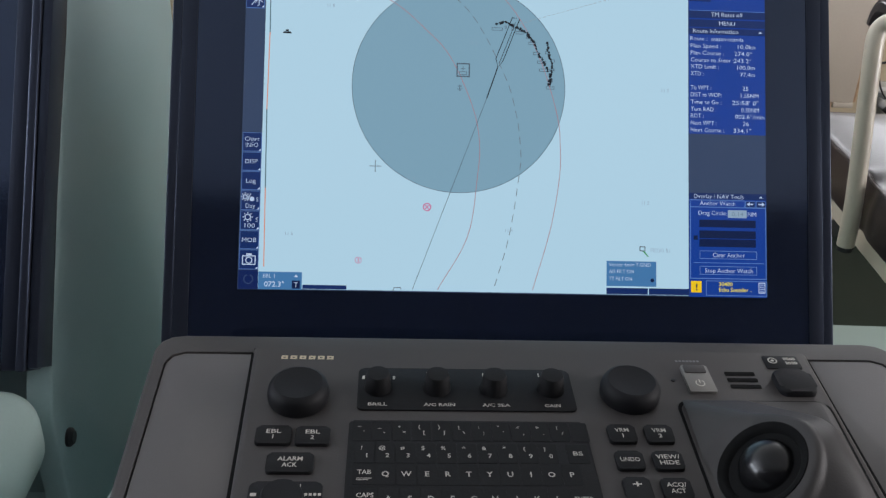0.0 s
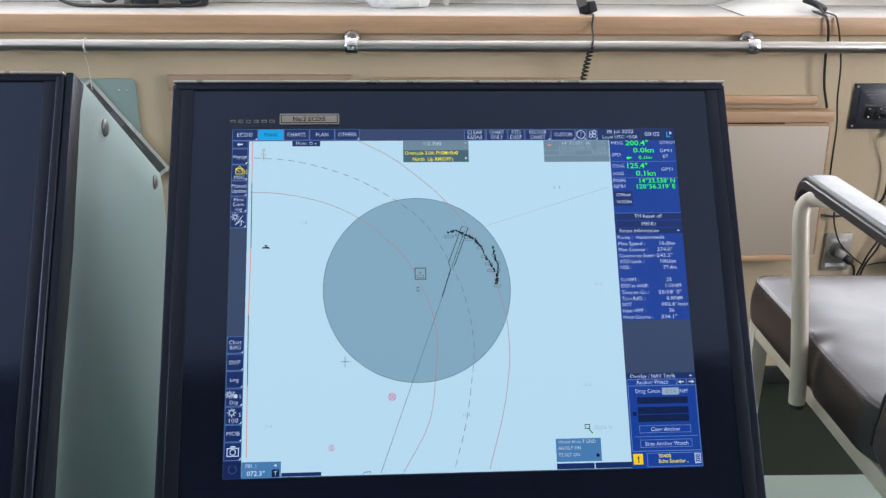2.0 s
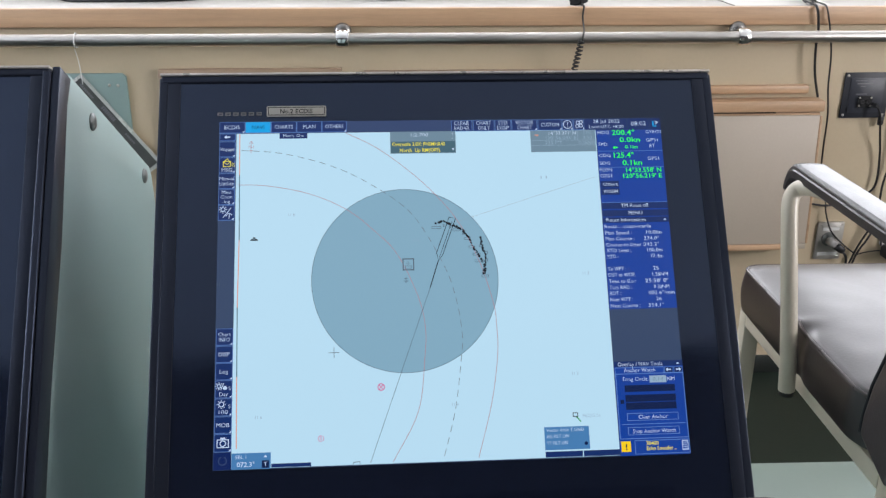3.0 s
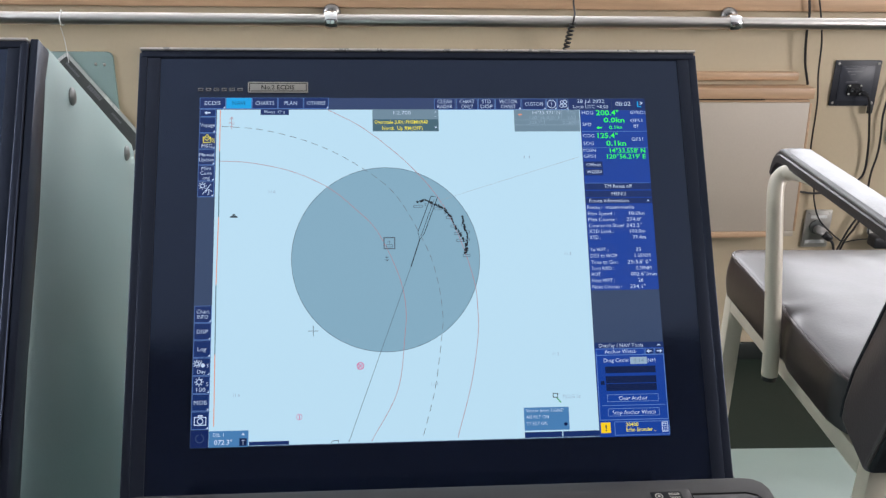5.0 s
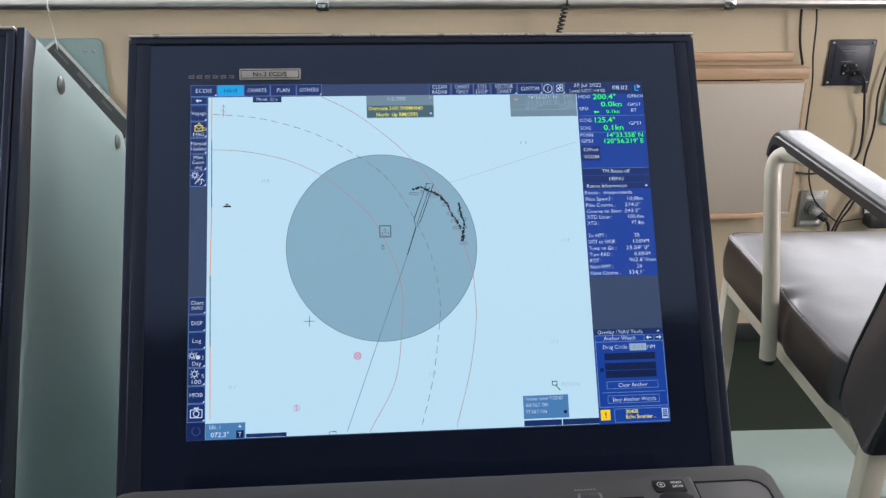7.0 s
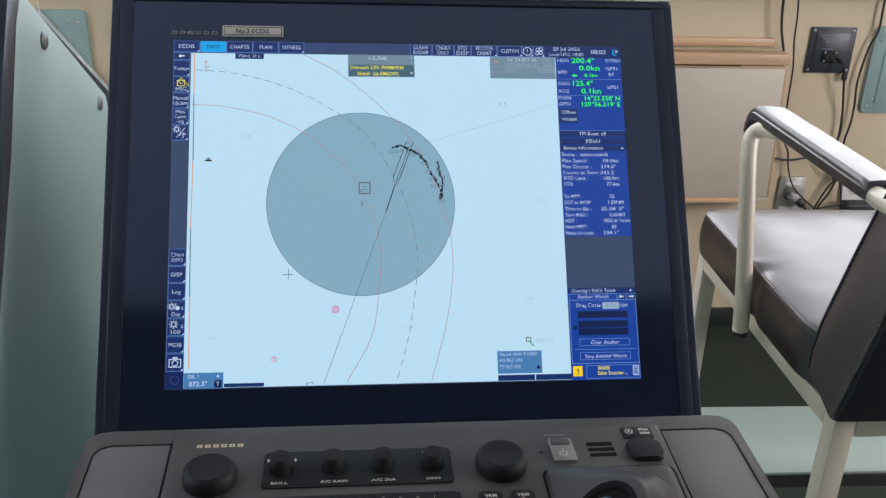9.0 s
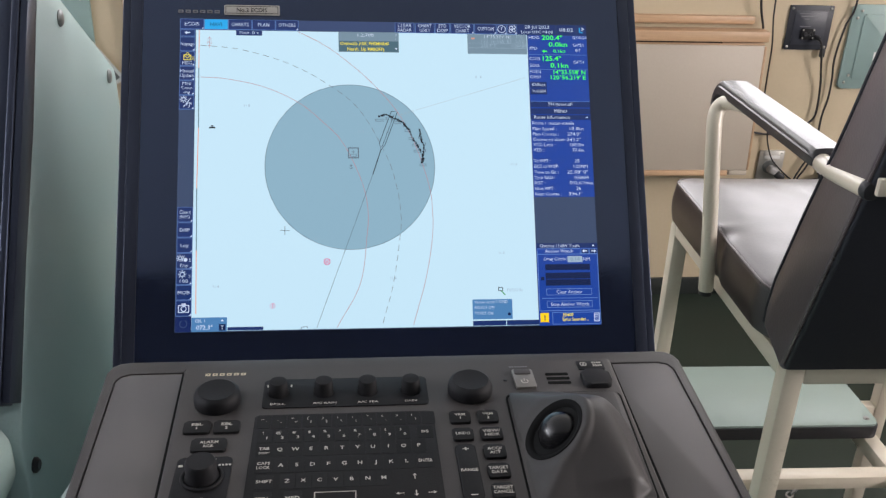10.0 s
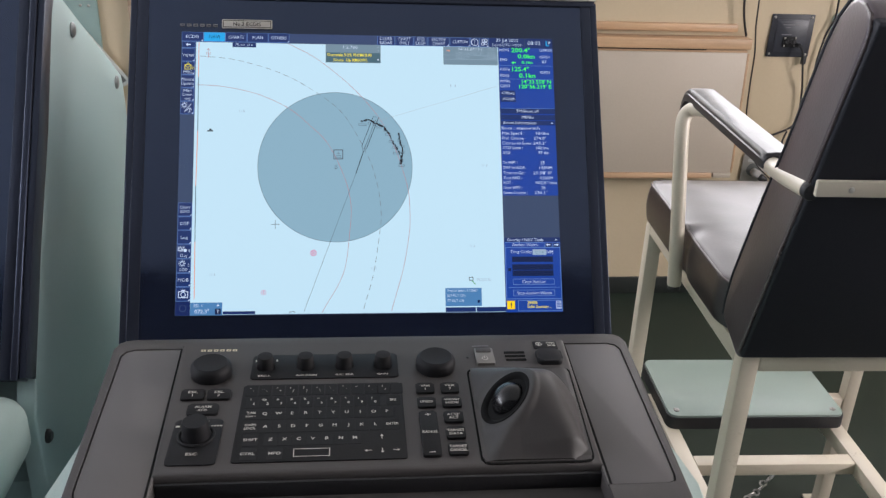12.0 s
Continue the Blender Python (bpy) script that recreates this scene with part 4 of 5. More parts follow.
button(3, 60, 859, 915, ["Log"], widths=[28])
button(3, 60, 917, 975, [])
say("white", "Day", 32, 962, 14, 28, "C")
button(3, 60, 977, 1034, [])
say("white", "100", 32, 1021, 14, 30, "C")
for cy, cx in ((936, 16), (996, 25)):
    r = 6 if cy < 950 else 8
    line("white", [(cx + r * math.cos(k * math.pi / 8), cy + r * math.sin(k * math.pi / 8)) for k in range(17)], 3, z=Z4)
    for a in range(8):
        line("white", [(cx + (r + 3) * math.cos(a * math.pi / 4), cy + (r + 3) * math.sin(a * math.pi / 4)), (cx + (r + 7) * math.cos(a * math.pi / 4), cy + (r + 7) * math.sin(a * math.pi / 4))], 3, z=Z4)
line("white", [(32, 926), (22, 948)], 2.5, z=Z4)
disc(on("white"), ux(36), uy(942), 7 * UPX, Z4, 20)
say("white", "S", 52, 943, 13, 0, "C")
say("white", "S", 52, 1003, 13, 0, "C")
button(3, 60, 1036, 1091, ["MOB"], widths=[42])
button(3, 60, 1093, 1151, [])
outline(on("white"), ux(12), ux(52), uy(1138), uy(1110), 3 * UPX, Z4)
rect(on("white"), ux(24), ux(40), uy(1109), uy(1104), Z4)
line("white", [(32 + 9 * math.cos(k * math.pi / 10), 1124 + 9 * math.sin(k * math.pi / 10)) for k in range(21)], 3, z=Z4)
area("dead_key", "off", 2, 60, 1153, 1209, Z2)
line("bar", [(32 + 13 * math.cos(k * math.pi / 10), 1180 + 13 * math.sin(k * math.pi / 10)) for k in range(-4, 15)], 4, z=Z4)

# information panel
area("side_panel", "blue", 1359, 1600, 46, 709, Z1, "blue data panel")
area("side_panel", "blue", 1359, 1600, 896, 1210, Z1, "blue data panel")
say("white", "HDG", 1363, 57, 13, 42)
say("green", "200.4°", 1415, 57, 20, 84, "L", 0.012)
say("white", "GYRO1", 1541, 56, 13, 56)
say("white", "SPD", 1363, 102, 13, 32)
say("green", "0.0kn", 1518, 85, 19, 76, "R", 0.012)
say("white", "GPS1", 1540, 87, 13, 44)
say("white", "BT", 1551, 109, 13, 20)
say("green", "0.1kn", 1508, 113, 13, 48, "R", 0.012)
poly(on("green"), [(ux(1414), uy(115)), (ux(1423), uy(121)), (ux(1423), uy(117)), (ux(1434), uy(117)), (ux(1434), uy(112)), (ux(1423), uy(112)), (ux(1423), uy(108))], Z4)
say("white", "COG", 1362, 145, 13, 42)
say("green", "125.4°", 1416, 144, 20, 74, "L", 0.012)
say("white", "GPS1", 1540, 158, 13, 42)
say("white", "SOG", 1362, 174, 13, 38)
say("green", "0.1kn", 1518, 173, 20, 72, "R", 0.012)
say("white", "POSN", 1361, 200, 13, 44)
say("white", "GPS1", 1361, 222, 13, 42)
say("green", "14°33.558' N", 1587, 201, 17, 130, "R", 0.012)
say("green", "120°56.219' E", 1587, 223, 17, 142, "R", 0.012)
for y in (128, 190):
    line("edge", [(1360, y), (1599, y)], 1.5)
for y0, y1, s in ((241, 266, "Offset"), (268, 293, "WGS84")):
    area("data_key", "navy", 1361, 1428, y0, y1, Z2)
    say("white", s, 1368, (y0 + y1) / 2, 13, 54)
line("edge", [(1360, 322), (1599, 322)], 1.5)
area("panel_header", "navy", 1359, 1600, 323, 346, Z2)
say("white", "TM Reset off", 1478, 334, 14, 100, "C")
area("panel_header", "navy", 1359, 1600, 350, 374, Z2)
say("white", "MENU", 1478, 362, 14, 50, "C")
area("panel_header", "navy", 1359, 1600, 377, 397, Z2)
say("white", "Route Information", 1371, 387, 14, 142)
poly(on("white"), [(ux(1578), uy(390)), (ux(1584), uy(384)), (ux(1590), uy(390))], Z4)
say("white", "Route :  masan-manila", 1362, 411, 14, 168)
for y, a, b, right in ((434, "Plan Speed :", "10.0kn", 1567), (456, "Plan Course :", "274.0°", 1556), (478, "Course to Steer :", "243.2°", 1554), (499, "XTD Limit :", "100.0m", 1565), (521, "XTD :", "77.4m", 1565),
                       (565, "To WPT :", "25", 1544), (587, "DIST to WOP:", "1.55NM", 1576), (610, "Time to Go :", "25:58' 0\"", 1576), (632, "Turn RAD :", "0.30NM", 1577), (653, "ROT :", "002.6°/min", 1594), (675, "Next WPT :", "26", 1545), (697, "Next Course :", "334.1°", 1552)):
    say("white", a, 1363, y, 14, len(a) * 8.0)
    say("white", b, right, y, 14, len(b) * 9.2, "R")
area("panel_header", "navy", 1359, 1600, 892, 911, Z2)
say("white", "Overlay / NAV Tools", 1371, 902, 14, 156)
poly(on("white"), [(ux(1576), uy(905)), (ux(1582), uy(899)), (ux(1588), uy(905))], Z4)
outline(on("edge"), ux(1361), ux(1599), uy(1155), uy(934), 2.5 * UPX, Z2)
line("edge", [(1362, 934), (1362, 914), (1531, 914), (1531, 934)], 2.5)
say("white", "Anchor Watch", 1391, 923, 14, 110)
for x0, d in ((1534, -1), (1567, 1)):
    button(x0, x0 + 31, 914, 935, [], "navy", corner=False)
    line("white", [(x0 + 15 - 8 * d, 924), (x0 + 15 + 5 * d, 924)], 4, z=Z4)
    a = [(ux(x0 + 15 + 11 * d), uy(924)), (ux(x0 + 15 + 3 * d), uy(931)), (ux(x0 + 15 + 3 * d), uy(917))]
    poly(on("white"), a if d < 0 else a[::-1], Z4)
say("white", "Drag Circle:", 1386, 953, 14, 88)
area("value_box", "dim", 1479, 1538, 943, 967, Z2)
say("gray", "0.14", 1508, 955, 14, 36, "C")
say("white", "NM", 1540, 955, 14, 26)
for y0, y1 in ((974, 997), (1007, 1031), (1033, 1057)):
    area("empty_field", "dark", 1390, 1566, y0, y1, Z2)
area("empty_mark", "dark", 1372, 1385, 1023, 1036, Z2)
for y0, y1, s, w in ((1069, 1094, "Clear Anchor", 100), (1116, 1142, "Stop Anchor Watch", 148)):
    outline(on("button_edge"), ux(1391), ux(1569), uy(y1), uy(y0), 1.6 * UPX, Z2)
    say("white", s, 1480, (y0 + y1) / 2, 14, w, "C")
line("edge", [(1372, 1106), (1590, 1106)], 2)
area("alarm_key", "amber", 1363, 1396, 1162, 1197, Z3, "yellow alarm key")
say("dark", "!", 1380, 1180, 20, 0, "C", 0.03)
outline(on("edge"), ux(1410), ux(1600), uy(1206), uy(1160), 2 * UPX, Z2)
say("yellow", "30400", 1449, 1170, 13, 42, "L", 0.01)
say("yellow", "Echo Sounder ..", 1449, 1187, 13, 102, "L", 0.01)
outline(on("white"), ux(1573), ux(1594), uy(1197), uy(1164), 2.5 * UPX, Z3)
for k in range(4):
    line("white", [(1577, 1171 + 7 * k), (1590, 1171 + 7 * k)], 2)
link_marks()

# ---- the second display, left of it ----
TILT2 = Matrix.Translation((0.1335 - 0.7062, 0.781, 1.071)) @ pose(0, 0, 0, 56)
nav2 = thing("navigation_display", "console display showing a dark blue data page", "display", TILT2)
display_case(nav2, 0.0022, 0.010)
lit = part("screen", box(ux(0), ux(1600), uy(1210), uy(0), 0.0007, 0.0010), "lit_off", nav2, "dim blue picture")
lit.location.x, lit.location.y = -0.0095, 0.0117
part("edge_strip", box(0.2960, 0.3045, -0.250, 0.2410, -0.040, 0.0020, 0.0015, 2), "frame", nav2, "charcoal edge strip beside the frame")
area("side_panel", "blue", 1340, 1600, 46, 1210, Z1, "blue data panel")
area("menu_bar", "navy", 800, 1600, 0, 45, Z2)
say("white", "02", 1520, 23, 20, 30, "C")
disc(on("cyan"), ux(1575), uy(23), 15 * UPX, Z4, 24)
disc(on("navy"), ux(1575), uy(23), 9 * UPX, Z5, 24)
for y, s, w in ((62, "GYRO1", 62), (94, "EPFS1", 62), (113, "BT", 24), (153, "EPFS1", 62), (198, "EPFS1", 62), (218, "GPS", 40), (349, "9kn", 40), (400, "m", 14)):
    say("white", s, 1590, y, 14, w, "R")
for y, s in ((62, "T"), (94, "n"), (118, "n")):
    say("green" if s == "n" else "white", s, 1516, y, 14, 0, "R")
for k in range(5):
    line("white", [(1545 + 9 * k, 241), (1550 + 9 * k, 241)], 4)
for y in (44, 140, 230, 660, 1000):
    line("edge", [(1345, y), (1596, y)], 2)
line("edge", [(1523, 44), (1523, 230)], 2)
link_marks()


# ---- the control panel below the display ----
KZ = 0.9722
cpn = thing("control_panel", "charcoal ship control panel with keys, knobs and trackball", "control panel", Matrix.Translation((0.0023, -0.0090, KZ)) @ Matrix.Diagonal((0.987, 1, 1, 1)))
part("base", prism(rrect(-0.124, 0.391, 0.266, 0.553, 0.02), -0.060, -0.0206, 0.012, 4), "grey_case", cpn)


def prism_part_round(pts, z0, z1, bev, keep, seg=4):
    """A prism whose upper rim is rounded only along the edges that keep() picks by their middle."""
    bm = prism(pts, z0, z1)
    top = [e for e in bm.edges if all(abs(v.co.z - z1) < 1e-6 for v in e.verts) and keep((e.verts[0].co + e.verts[1].co) / 2)]
    bmesh.ops.bevel(bm, geom=top, offset=bev, segments=seg, profile=0.5, affect="EDGES")
    return bm


OUT = [(0.2000, 0.5535), (0.250, 0.5535), (0.260, 0.5515), (0.2665, 0.546), (0.2695, 0.537), (0.2575, 0.290), (0.2530, 0.278), (0.242, 0.272), (0.1900, 0.272)]
CUT = [(0.2000, 0.5330), (0.2470, 0.5330), (0.2555, 0.529), (0.2592, 0.521), (0.2510, 0.316), (0.249, 0.308), (0.242, 0.3055), (0.1900, 0.3055)]
INSET = [(0.1900, 0.5318), (0.2467, 0.5318), (0.2547, 0.528), (0.2581, 0.520), (0.2498, 0.317), (0.248, 0.3095), (0.242, 0.3067), (0.1900, 0.3067)]


def mirrored(pts, s):
    q = [(0.1335 + s * x, y) for x, y in pts]
    return q if s < 0 else q[::-1]


for s in (-1, 1):
    part("wing", prism(mirrored([(0.1902, 0.5530)] + OUT[1:], s), -0.0205, -0.0030), "grey_case", cpn)
    part("groove", prism(mirrored([(0.1900, 0.5327)] + [(x - 0.0002, y) for x, y in CUT[1:]], s), -0.0029, -0.0026), "ink", cpn, "black groove round the inset")
    part("rim", prism_part_round(mirrored(OUT + CUT[::-1], s), -0.0204, -0.0006, 0.0030, lambda c: any(abs(abs(c.x - 0.1335) - (a[0] + b[0]) / 2) + abs(c.y - (a[1] + b[1]) / 2) < 0.0005 for a, b in zip(OUT, OUT[1:])), 3), "grey_case", cpn)
    part("inset", prism(mirrored(INSET, s), -0.0060, -0.0012, 0.0005), "grey_wing", cpn, "plain grey inset")
unit = part("unit", prism_part_round([(-0.0595, 0.3300), (0.3262, 0.3300), (0.3355, 0.5375), (-0.0675, 0.5375)], -0.0215, 0.0010, 0.0058, lambda c: c.y < 0.53), "grey_case", cpn)
part("back_edge", prism_part_round([(-0.0665, 0.5376), (0.3335, 0.5376), (0.3335, 0.5535), (-0.0665, 0.5535)], -0.0204, -0.0006, 0.0030, lambda c: c.y > 0.55, 3), "grey_case", cpn)
for s in (-1, 1):
    part("seam", prism(mirrored([(0.1990, 0.5326), (0.2012, 0.5326), (0.1931, 0.3070), (0.1910, 0.3070)], s), -0.0014, -0.0010), "ink", cpn, "black seam beside the key unit")
part("front_face", box(-0.056, 0.324, 0.3265, 0.3298, -0.0210, -0.0055, 0.0012), "rubber", cpn, "black front edge")
badge(cpn, -0.046, -0.008, 0.5235, 0.5275, 0.0013, "gold")


def legend(text, x, y, z, h, w=0.0, bold=0.012):
    flat_part("lettering", words(bmesh.new(), text, x, y, z, h, w, "C", bold), "legend", cpn)


def tick(x0, x1, y0, y1, z):
    flat_part("print_bar", rect(bmesh.new(), x0, x1, y0, y1, z), "legend", cpn)



def pad(x0, x1, y0, y1, z0=0.001, z1=0.003, r=0.003, name="key_pad", material="key", bev=0.0008):
    return part(name, prism(rrect(x0, x1, y0, y1, r), z0, z1, bev), material, cpn)


def big_knob(x, y):
    k = part("knob", moved(lathe([(0.0194, 0.0), (0.0200, 0.0015), (0.0202, 0.0055), (0.0197, 0.0090), (0.0182, 0.0120), (0.0158, 0.0135), (0.0115, 0.0130), (0.006, 0.0124), (0.002, 0.0123)], 40), Matrix.Translation((x, y, 0.001))), "black", cpn, "large black rotary knob")
    return k


big_knob(-0.0297, 0.4820)
big_knob(0.1915, 0.4880)
pad(0.0085, 0.1535, 0.4705, 0.5135, 0.001, 0.0022, 0.004, "knob_strip", "black")
for x in (0.022, 0.0615, 0.100, 0.1385):
    part("knob", moved(lathe([(0.0094, 0), (0.0092, 0.0015), (0.0088, 0.0030), (0.0080, 0.0105), (0.0072, 0.0122), (0.003, 0.0126)], 24), Matrix.Translation((x, 0.4925, 0.0022))), "key", cpn, "small black rotary knob")
for x, s, w in ((0.022, "BRILL", 0.0125), (0.0625, "A/C RAIN", 0.0205), (0.100, "A/C SEA", 0.0185), (0.1375, "GAIN", 0.0105)):
    legend(s, x, 0.4755, 0.0025, 0.0030, w, 0.01)
for x in (0.0120, 0.0325):
    tick(x - 0.0008, x + 0.0008, 0.5010, 0.5045, 0.0025)
for x in (0.0550, 0.0935, 0.1320):
    tick(x - 0.0004, x + 0.0004, 0.505, 0.509, 0.0025)

for x0, x1, y0, y1, text in ((-0.0527, -0.0307, 0.4370, 0.4530, ("EBL", "1")), (-0.0283, -0.0067, 0.4368, 0.4525, ("EBL", "2")), (-0.0432, -0.0150, 0.4130, 0.4290, ("ALARM", "ACK")),
                             (0.1690, 0.1870, 0.4405, 0.4565, ("VRM", "1")), (0.1930, 0.2110, 0.4405, 0.4565, ("VRM", "2")), (0.1690, 0.1865, 0.4170, 0.4325, ("UNDO",)), (0.1925, 0.2110, 0.4170, 0.4325, ("VIEW/", "HIDE")),
                             (0.1920, 0.2100, 0.3930, 0.4095, ("ACQ/", "ACT")), (0.1918, 0.2095, 0.3690, 0.3855, ("TARGET", "DATA")), (0.1918, 0.2092, 0.3460, 0.3620, ("TARGET", "CANCEL"))):
    pad(x0, x1, y0, y1, 0.001, 0.0036, 0.0025, "key", bev=0.0012)
    for k, s in enumerate(text):
        legend(s, (x0 + x1) / 2, (y0 + y1) / 2 - (k - (len(text) - 1) / 2) * 0.0050, 0.0040, 0.0036, min(0.0030 * len(s), (x1 - x0) * 0.9) if len(s) > 1 else 0, 0.012)
pad(0.1690, 0.1855, 0.3450, 0.4095, 0.001, 0.0042, 0.0025, "range_key", bev=0.0012)
for y, s, h, w in ((0.4035, "+", 0.0055, 0.0055), (0.3775, "RANGE", 0.0036, 0.0135), (0.3495, "-", 0.0050, 0.0055)):
    legend(s, 0.1773, y, 0.0045, h, w, 0.012)

# typing keys
pad(0.0045, 0.1555, 0.3440, 0.4600, 0.001, 0.0022, 0.003, "keypad", "key")
cap = prism(rrect(-0.0058, 0.0058, -0.0086, 0.0086, 0.0010), 0.0, 0.0002)
keycap = part("key", moved(cap, Matrix.Translation((0, 0, 0))), "key", cpn)
keycap.location = (0.0125, 0.4500, 0.0022)
KEY_ROWS = [(0.4500, [0.0125 + 0.01255 * k for k in range(12)]), (0.4305, [0.0150 + 0.01255 * k for k in range(10)]), (0.4125, [0.0280 + 0.01244 * k for k in range(10)]),
        (0.3930, [0.0300 + 0.01237 * k for k in range(9)]), (0.3740, [0.0360 + 0.01233 * k for k in range(7)])]
first = True
for y, xs in KEY_ROWS:
    for x in xs:
        if first:
            first = False
            continue
        k = keycap.copy()
        scene.collection.objects.link(k)
        k.location = (x, y, 0.0022)
wide = part("key", prism(rrect(-0.0068, 0.0068, -0.0082, 0.0082, 0.0010), 0.0, 0.0002), "key", cpn)
wide.location = (0.0155, 0.4125, 0.0022)
for x, y in ((0.0165, 0.3930), (0.0185, 0.3740), (0.0185, 0.3545), (0.0410, 0.3545), (0.1440, 0.3930), (0.1465, 0.4305)):
    k = wide.copy()
    scene.collection.objects.link(k)
    k.location = (x, y, 0.0022)
KL = 0.0029
for k, c in enumerate("QWERTYUIOP"):
    legend(c, 0.0280 + 0.01244 * k, 0.4125, KL, 0.0042, 0, 0.012)
for k, c in enumerate("ASDFGHJKL"):
    legend(c, 0.0300 + 0.01237 * k, 0.3930, KL, 0.0042, 0, 0.012)
for k, c in enumerate("ZXCVBNM"):
    legend(c, 0.0360 + 0.01233 * k, 0.3740, KL, 0.0042, 0, 0.012)
for k, (a, c) in enumerate(zip("!@#$%^&*()", "1234567890")):
    legend(a, 0.0132 + 0.01255 * k, 0.4345, KL, 0.0032, 0, 0.008)
    legend(c, 0.0165 + 0.01255 * k, 0.4280, KL, 0.0036, 0, 0.012)
for k, (a, c) in enumerate(zip('~_+{}|:"<>?', "`-=[]\\;',./")):
    legend(a, 0.0112 + 0.01255 * k, 0.4535, KL, 0.0030, 0, 0.006)
    legend(c, 0.0142 + 0.01255 * k, 0.4485, KL, 0.0030, 0, 0.006)
for s, x, y, w in (("TAB", 0.0155, 0.4140, 0.0082), ("CAPS", 0.0165, 0.3955, 0.0100), ("LOCK", 0.0165, 0.3905, 0.0104), ("SHIFT", 0.0185, 0.3740, 0.0122), ("CTRL", 0.0180, 0.3545, 0.0125), ("MFD", 0.0410, 0.3545, 0.0105), ("ENTER", 0.1440, 0.3930, 0.0112), ("BS", 0.1465, 0.4305, 0.0060)):
    legend(s, x, y, KL, 0.0036, w, 0.012)
tick(0.011, 0.020, 0.4085, 0.4090, KL)
tick(0.011, 0.018, 0.4072, 0.4076, KL)
flat_part("space_bar_mark", outline(bmesh.new(), 0.0570, 0.0885, 0.3490, 0.3598, 0.0007, KL), "legend", cpn)
for x, y, dx, dy in ((0.134, 0.374, 0, 1), (0.122, 0.355, -1, 0), (0.134, 0.355, 0, -1), (0.146, 0.355, 1, 0)):
    arrow = stroke(bmesh.new(), [(x - 0.0030 * dx, y - 0.0030 * dy), (x + 0.0022 * dx, y + 0.0022 * dy)], 0.0007, KL)
    poly(arrow, [(x + 0.0036 * dx, y + 0.0036 * dy), (x + 0.0012 * dx - 0.0016 * dy, y + 0.0012 * dy + 0.0016 * dx), (x + 0.0012 * dx + 0.0016 * dy, y + 0.0012 * dy - 0.0016 * dx)], KL)
    flat_part("arrow", arrow, "legend", cpn)

# escape knob
pad(-0.0505, -0.0080, 0.3425, 0.4065, 0.001, 0.0022, 0.004, "knob_plate", "black")
part("knob_ring", moved(ring(0.0150, 0.0016), Matrix.Translation((-0.029, 0.3815, 0.0030))), "key", cpn)
part("knob", moved(lathe([(0.0135, 0), (0.0125, 0.003), (0.0121, 0.005), (0.0119, 0.0142), (0.0106, 0.0162), (0.004, 0.0164)], 28), Matrix.Translation((-0.029, 0.3815, 0.0022))), "black", cpn, "black push knob")
legend("ESC", -0.0295, 0.3565, 0.0026, 0.0036, 0.0095, 0.012)
legend("PUSH", -0.0265, 0.4025, 0.0026, 0.0030, 0.0115, 0.012)
tick(-0.0490, -0.0455, 0.3945, 0.3970, 0.0026)
for k in range(4):
    tick(-0.0182 + 0.0026 * k, -0.0165 + 0.0026 * k, 0.3950, 0.3970, 0.0026)

# power key, grille, memory-card cover
pk = pad(0.2345, 0.2535, 0.4905, 0.5195, 0.001, 0.0035, 0.0015, "power_key", "pwr")
part("key_lid", prism(rrect(0.2360, 0.2512, 0.5105, 0.5185, 0.001), 0.0035, 0.0043, 0.0004), "grey_case", pk)
bm = stroke(bmesh.new(), [(0.2435 + 0.0030 * math.sin(radians(a)), 0.4990 + 0.0030 * math.cos(radians(a))) for a in range(35, 330, 12)], 0.0007, 0.0039)
stroke(bm, [(0.2435, 0.4993), (0.2435, 0.5030)], 0.0007, 0.0039)
flat_part("power_mark", bm, "legend", pk)
bm = bmesh.new()
for k in range(7):
    rect(bm, 0.2335 + 0.0026 * k, 0.2353 + 0.0026 * k, 0.5255, 0.5275, 0.0014)
flat_part("small_print", bm, "legend_dim", cpn, "dull printed bars")
part("lamp", moved(lathe([(0.0017, 0), (0.0017, 0.0008), (0.001, 0.001)], 12), Matrix.Translation((0.2265, 0.5050, 0.001))), "rubber", cpn, "small dark indicator")
for y in (0.4990, 0.5060, 0.5130):
    part("vent_slot", prism(rrect(0.2655, 0.2870, y - 0.0020, y + 0.0020, 0.0009), 0.0011, 0.0014), "ink", cpn, "black vent slot")
part("cover", prism(rrect(0.2975, 0.3240, 0.4885, 0.5135, 0.006), 0.001, 0.0062, 0.0025, 4), "black", cpn, "black rubber port cover")
pad(0.2990, 0.3245, 0.5190, 0.5335, 0.001, 0.0018, 0.001, "approval_label", "black", 0.0003)
bm = stroke(bmesh.new(), [(0.3050 + 0.0030 * math.cos(k * math.pi / 12), 0.5275 + 0.0030 * math.sin(k * math.pi / 12)) for k in range(25)], 0.0008, 0.0022)
disc(bm, 0.3050, 0.5275, 0.0012, 0.0022, 16)
words(bm, "0560", 0.3180, 0.5298, 0.0022, 0.0030, 0.0088, "C", 0.02)
words(bm, "2020", 0.3180, 0.5250, 0.0022, 0.0030, 0.0088, "C", 0.02)
flat_part("lettering", bm, "legend", cpn)

# trackball on its hump
def plate_x(u, y):
    """Across the plate from its left (0) to its right edge (1)."""
    f = (y - 0.3375) / 0.1425
    return (0.2200 + 0.0036 * f) * (1 - u) + (0.3180 + 0.0085 * f) * u


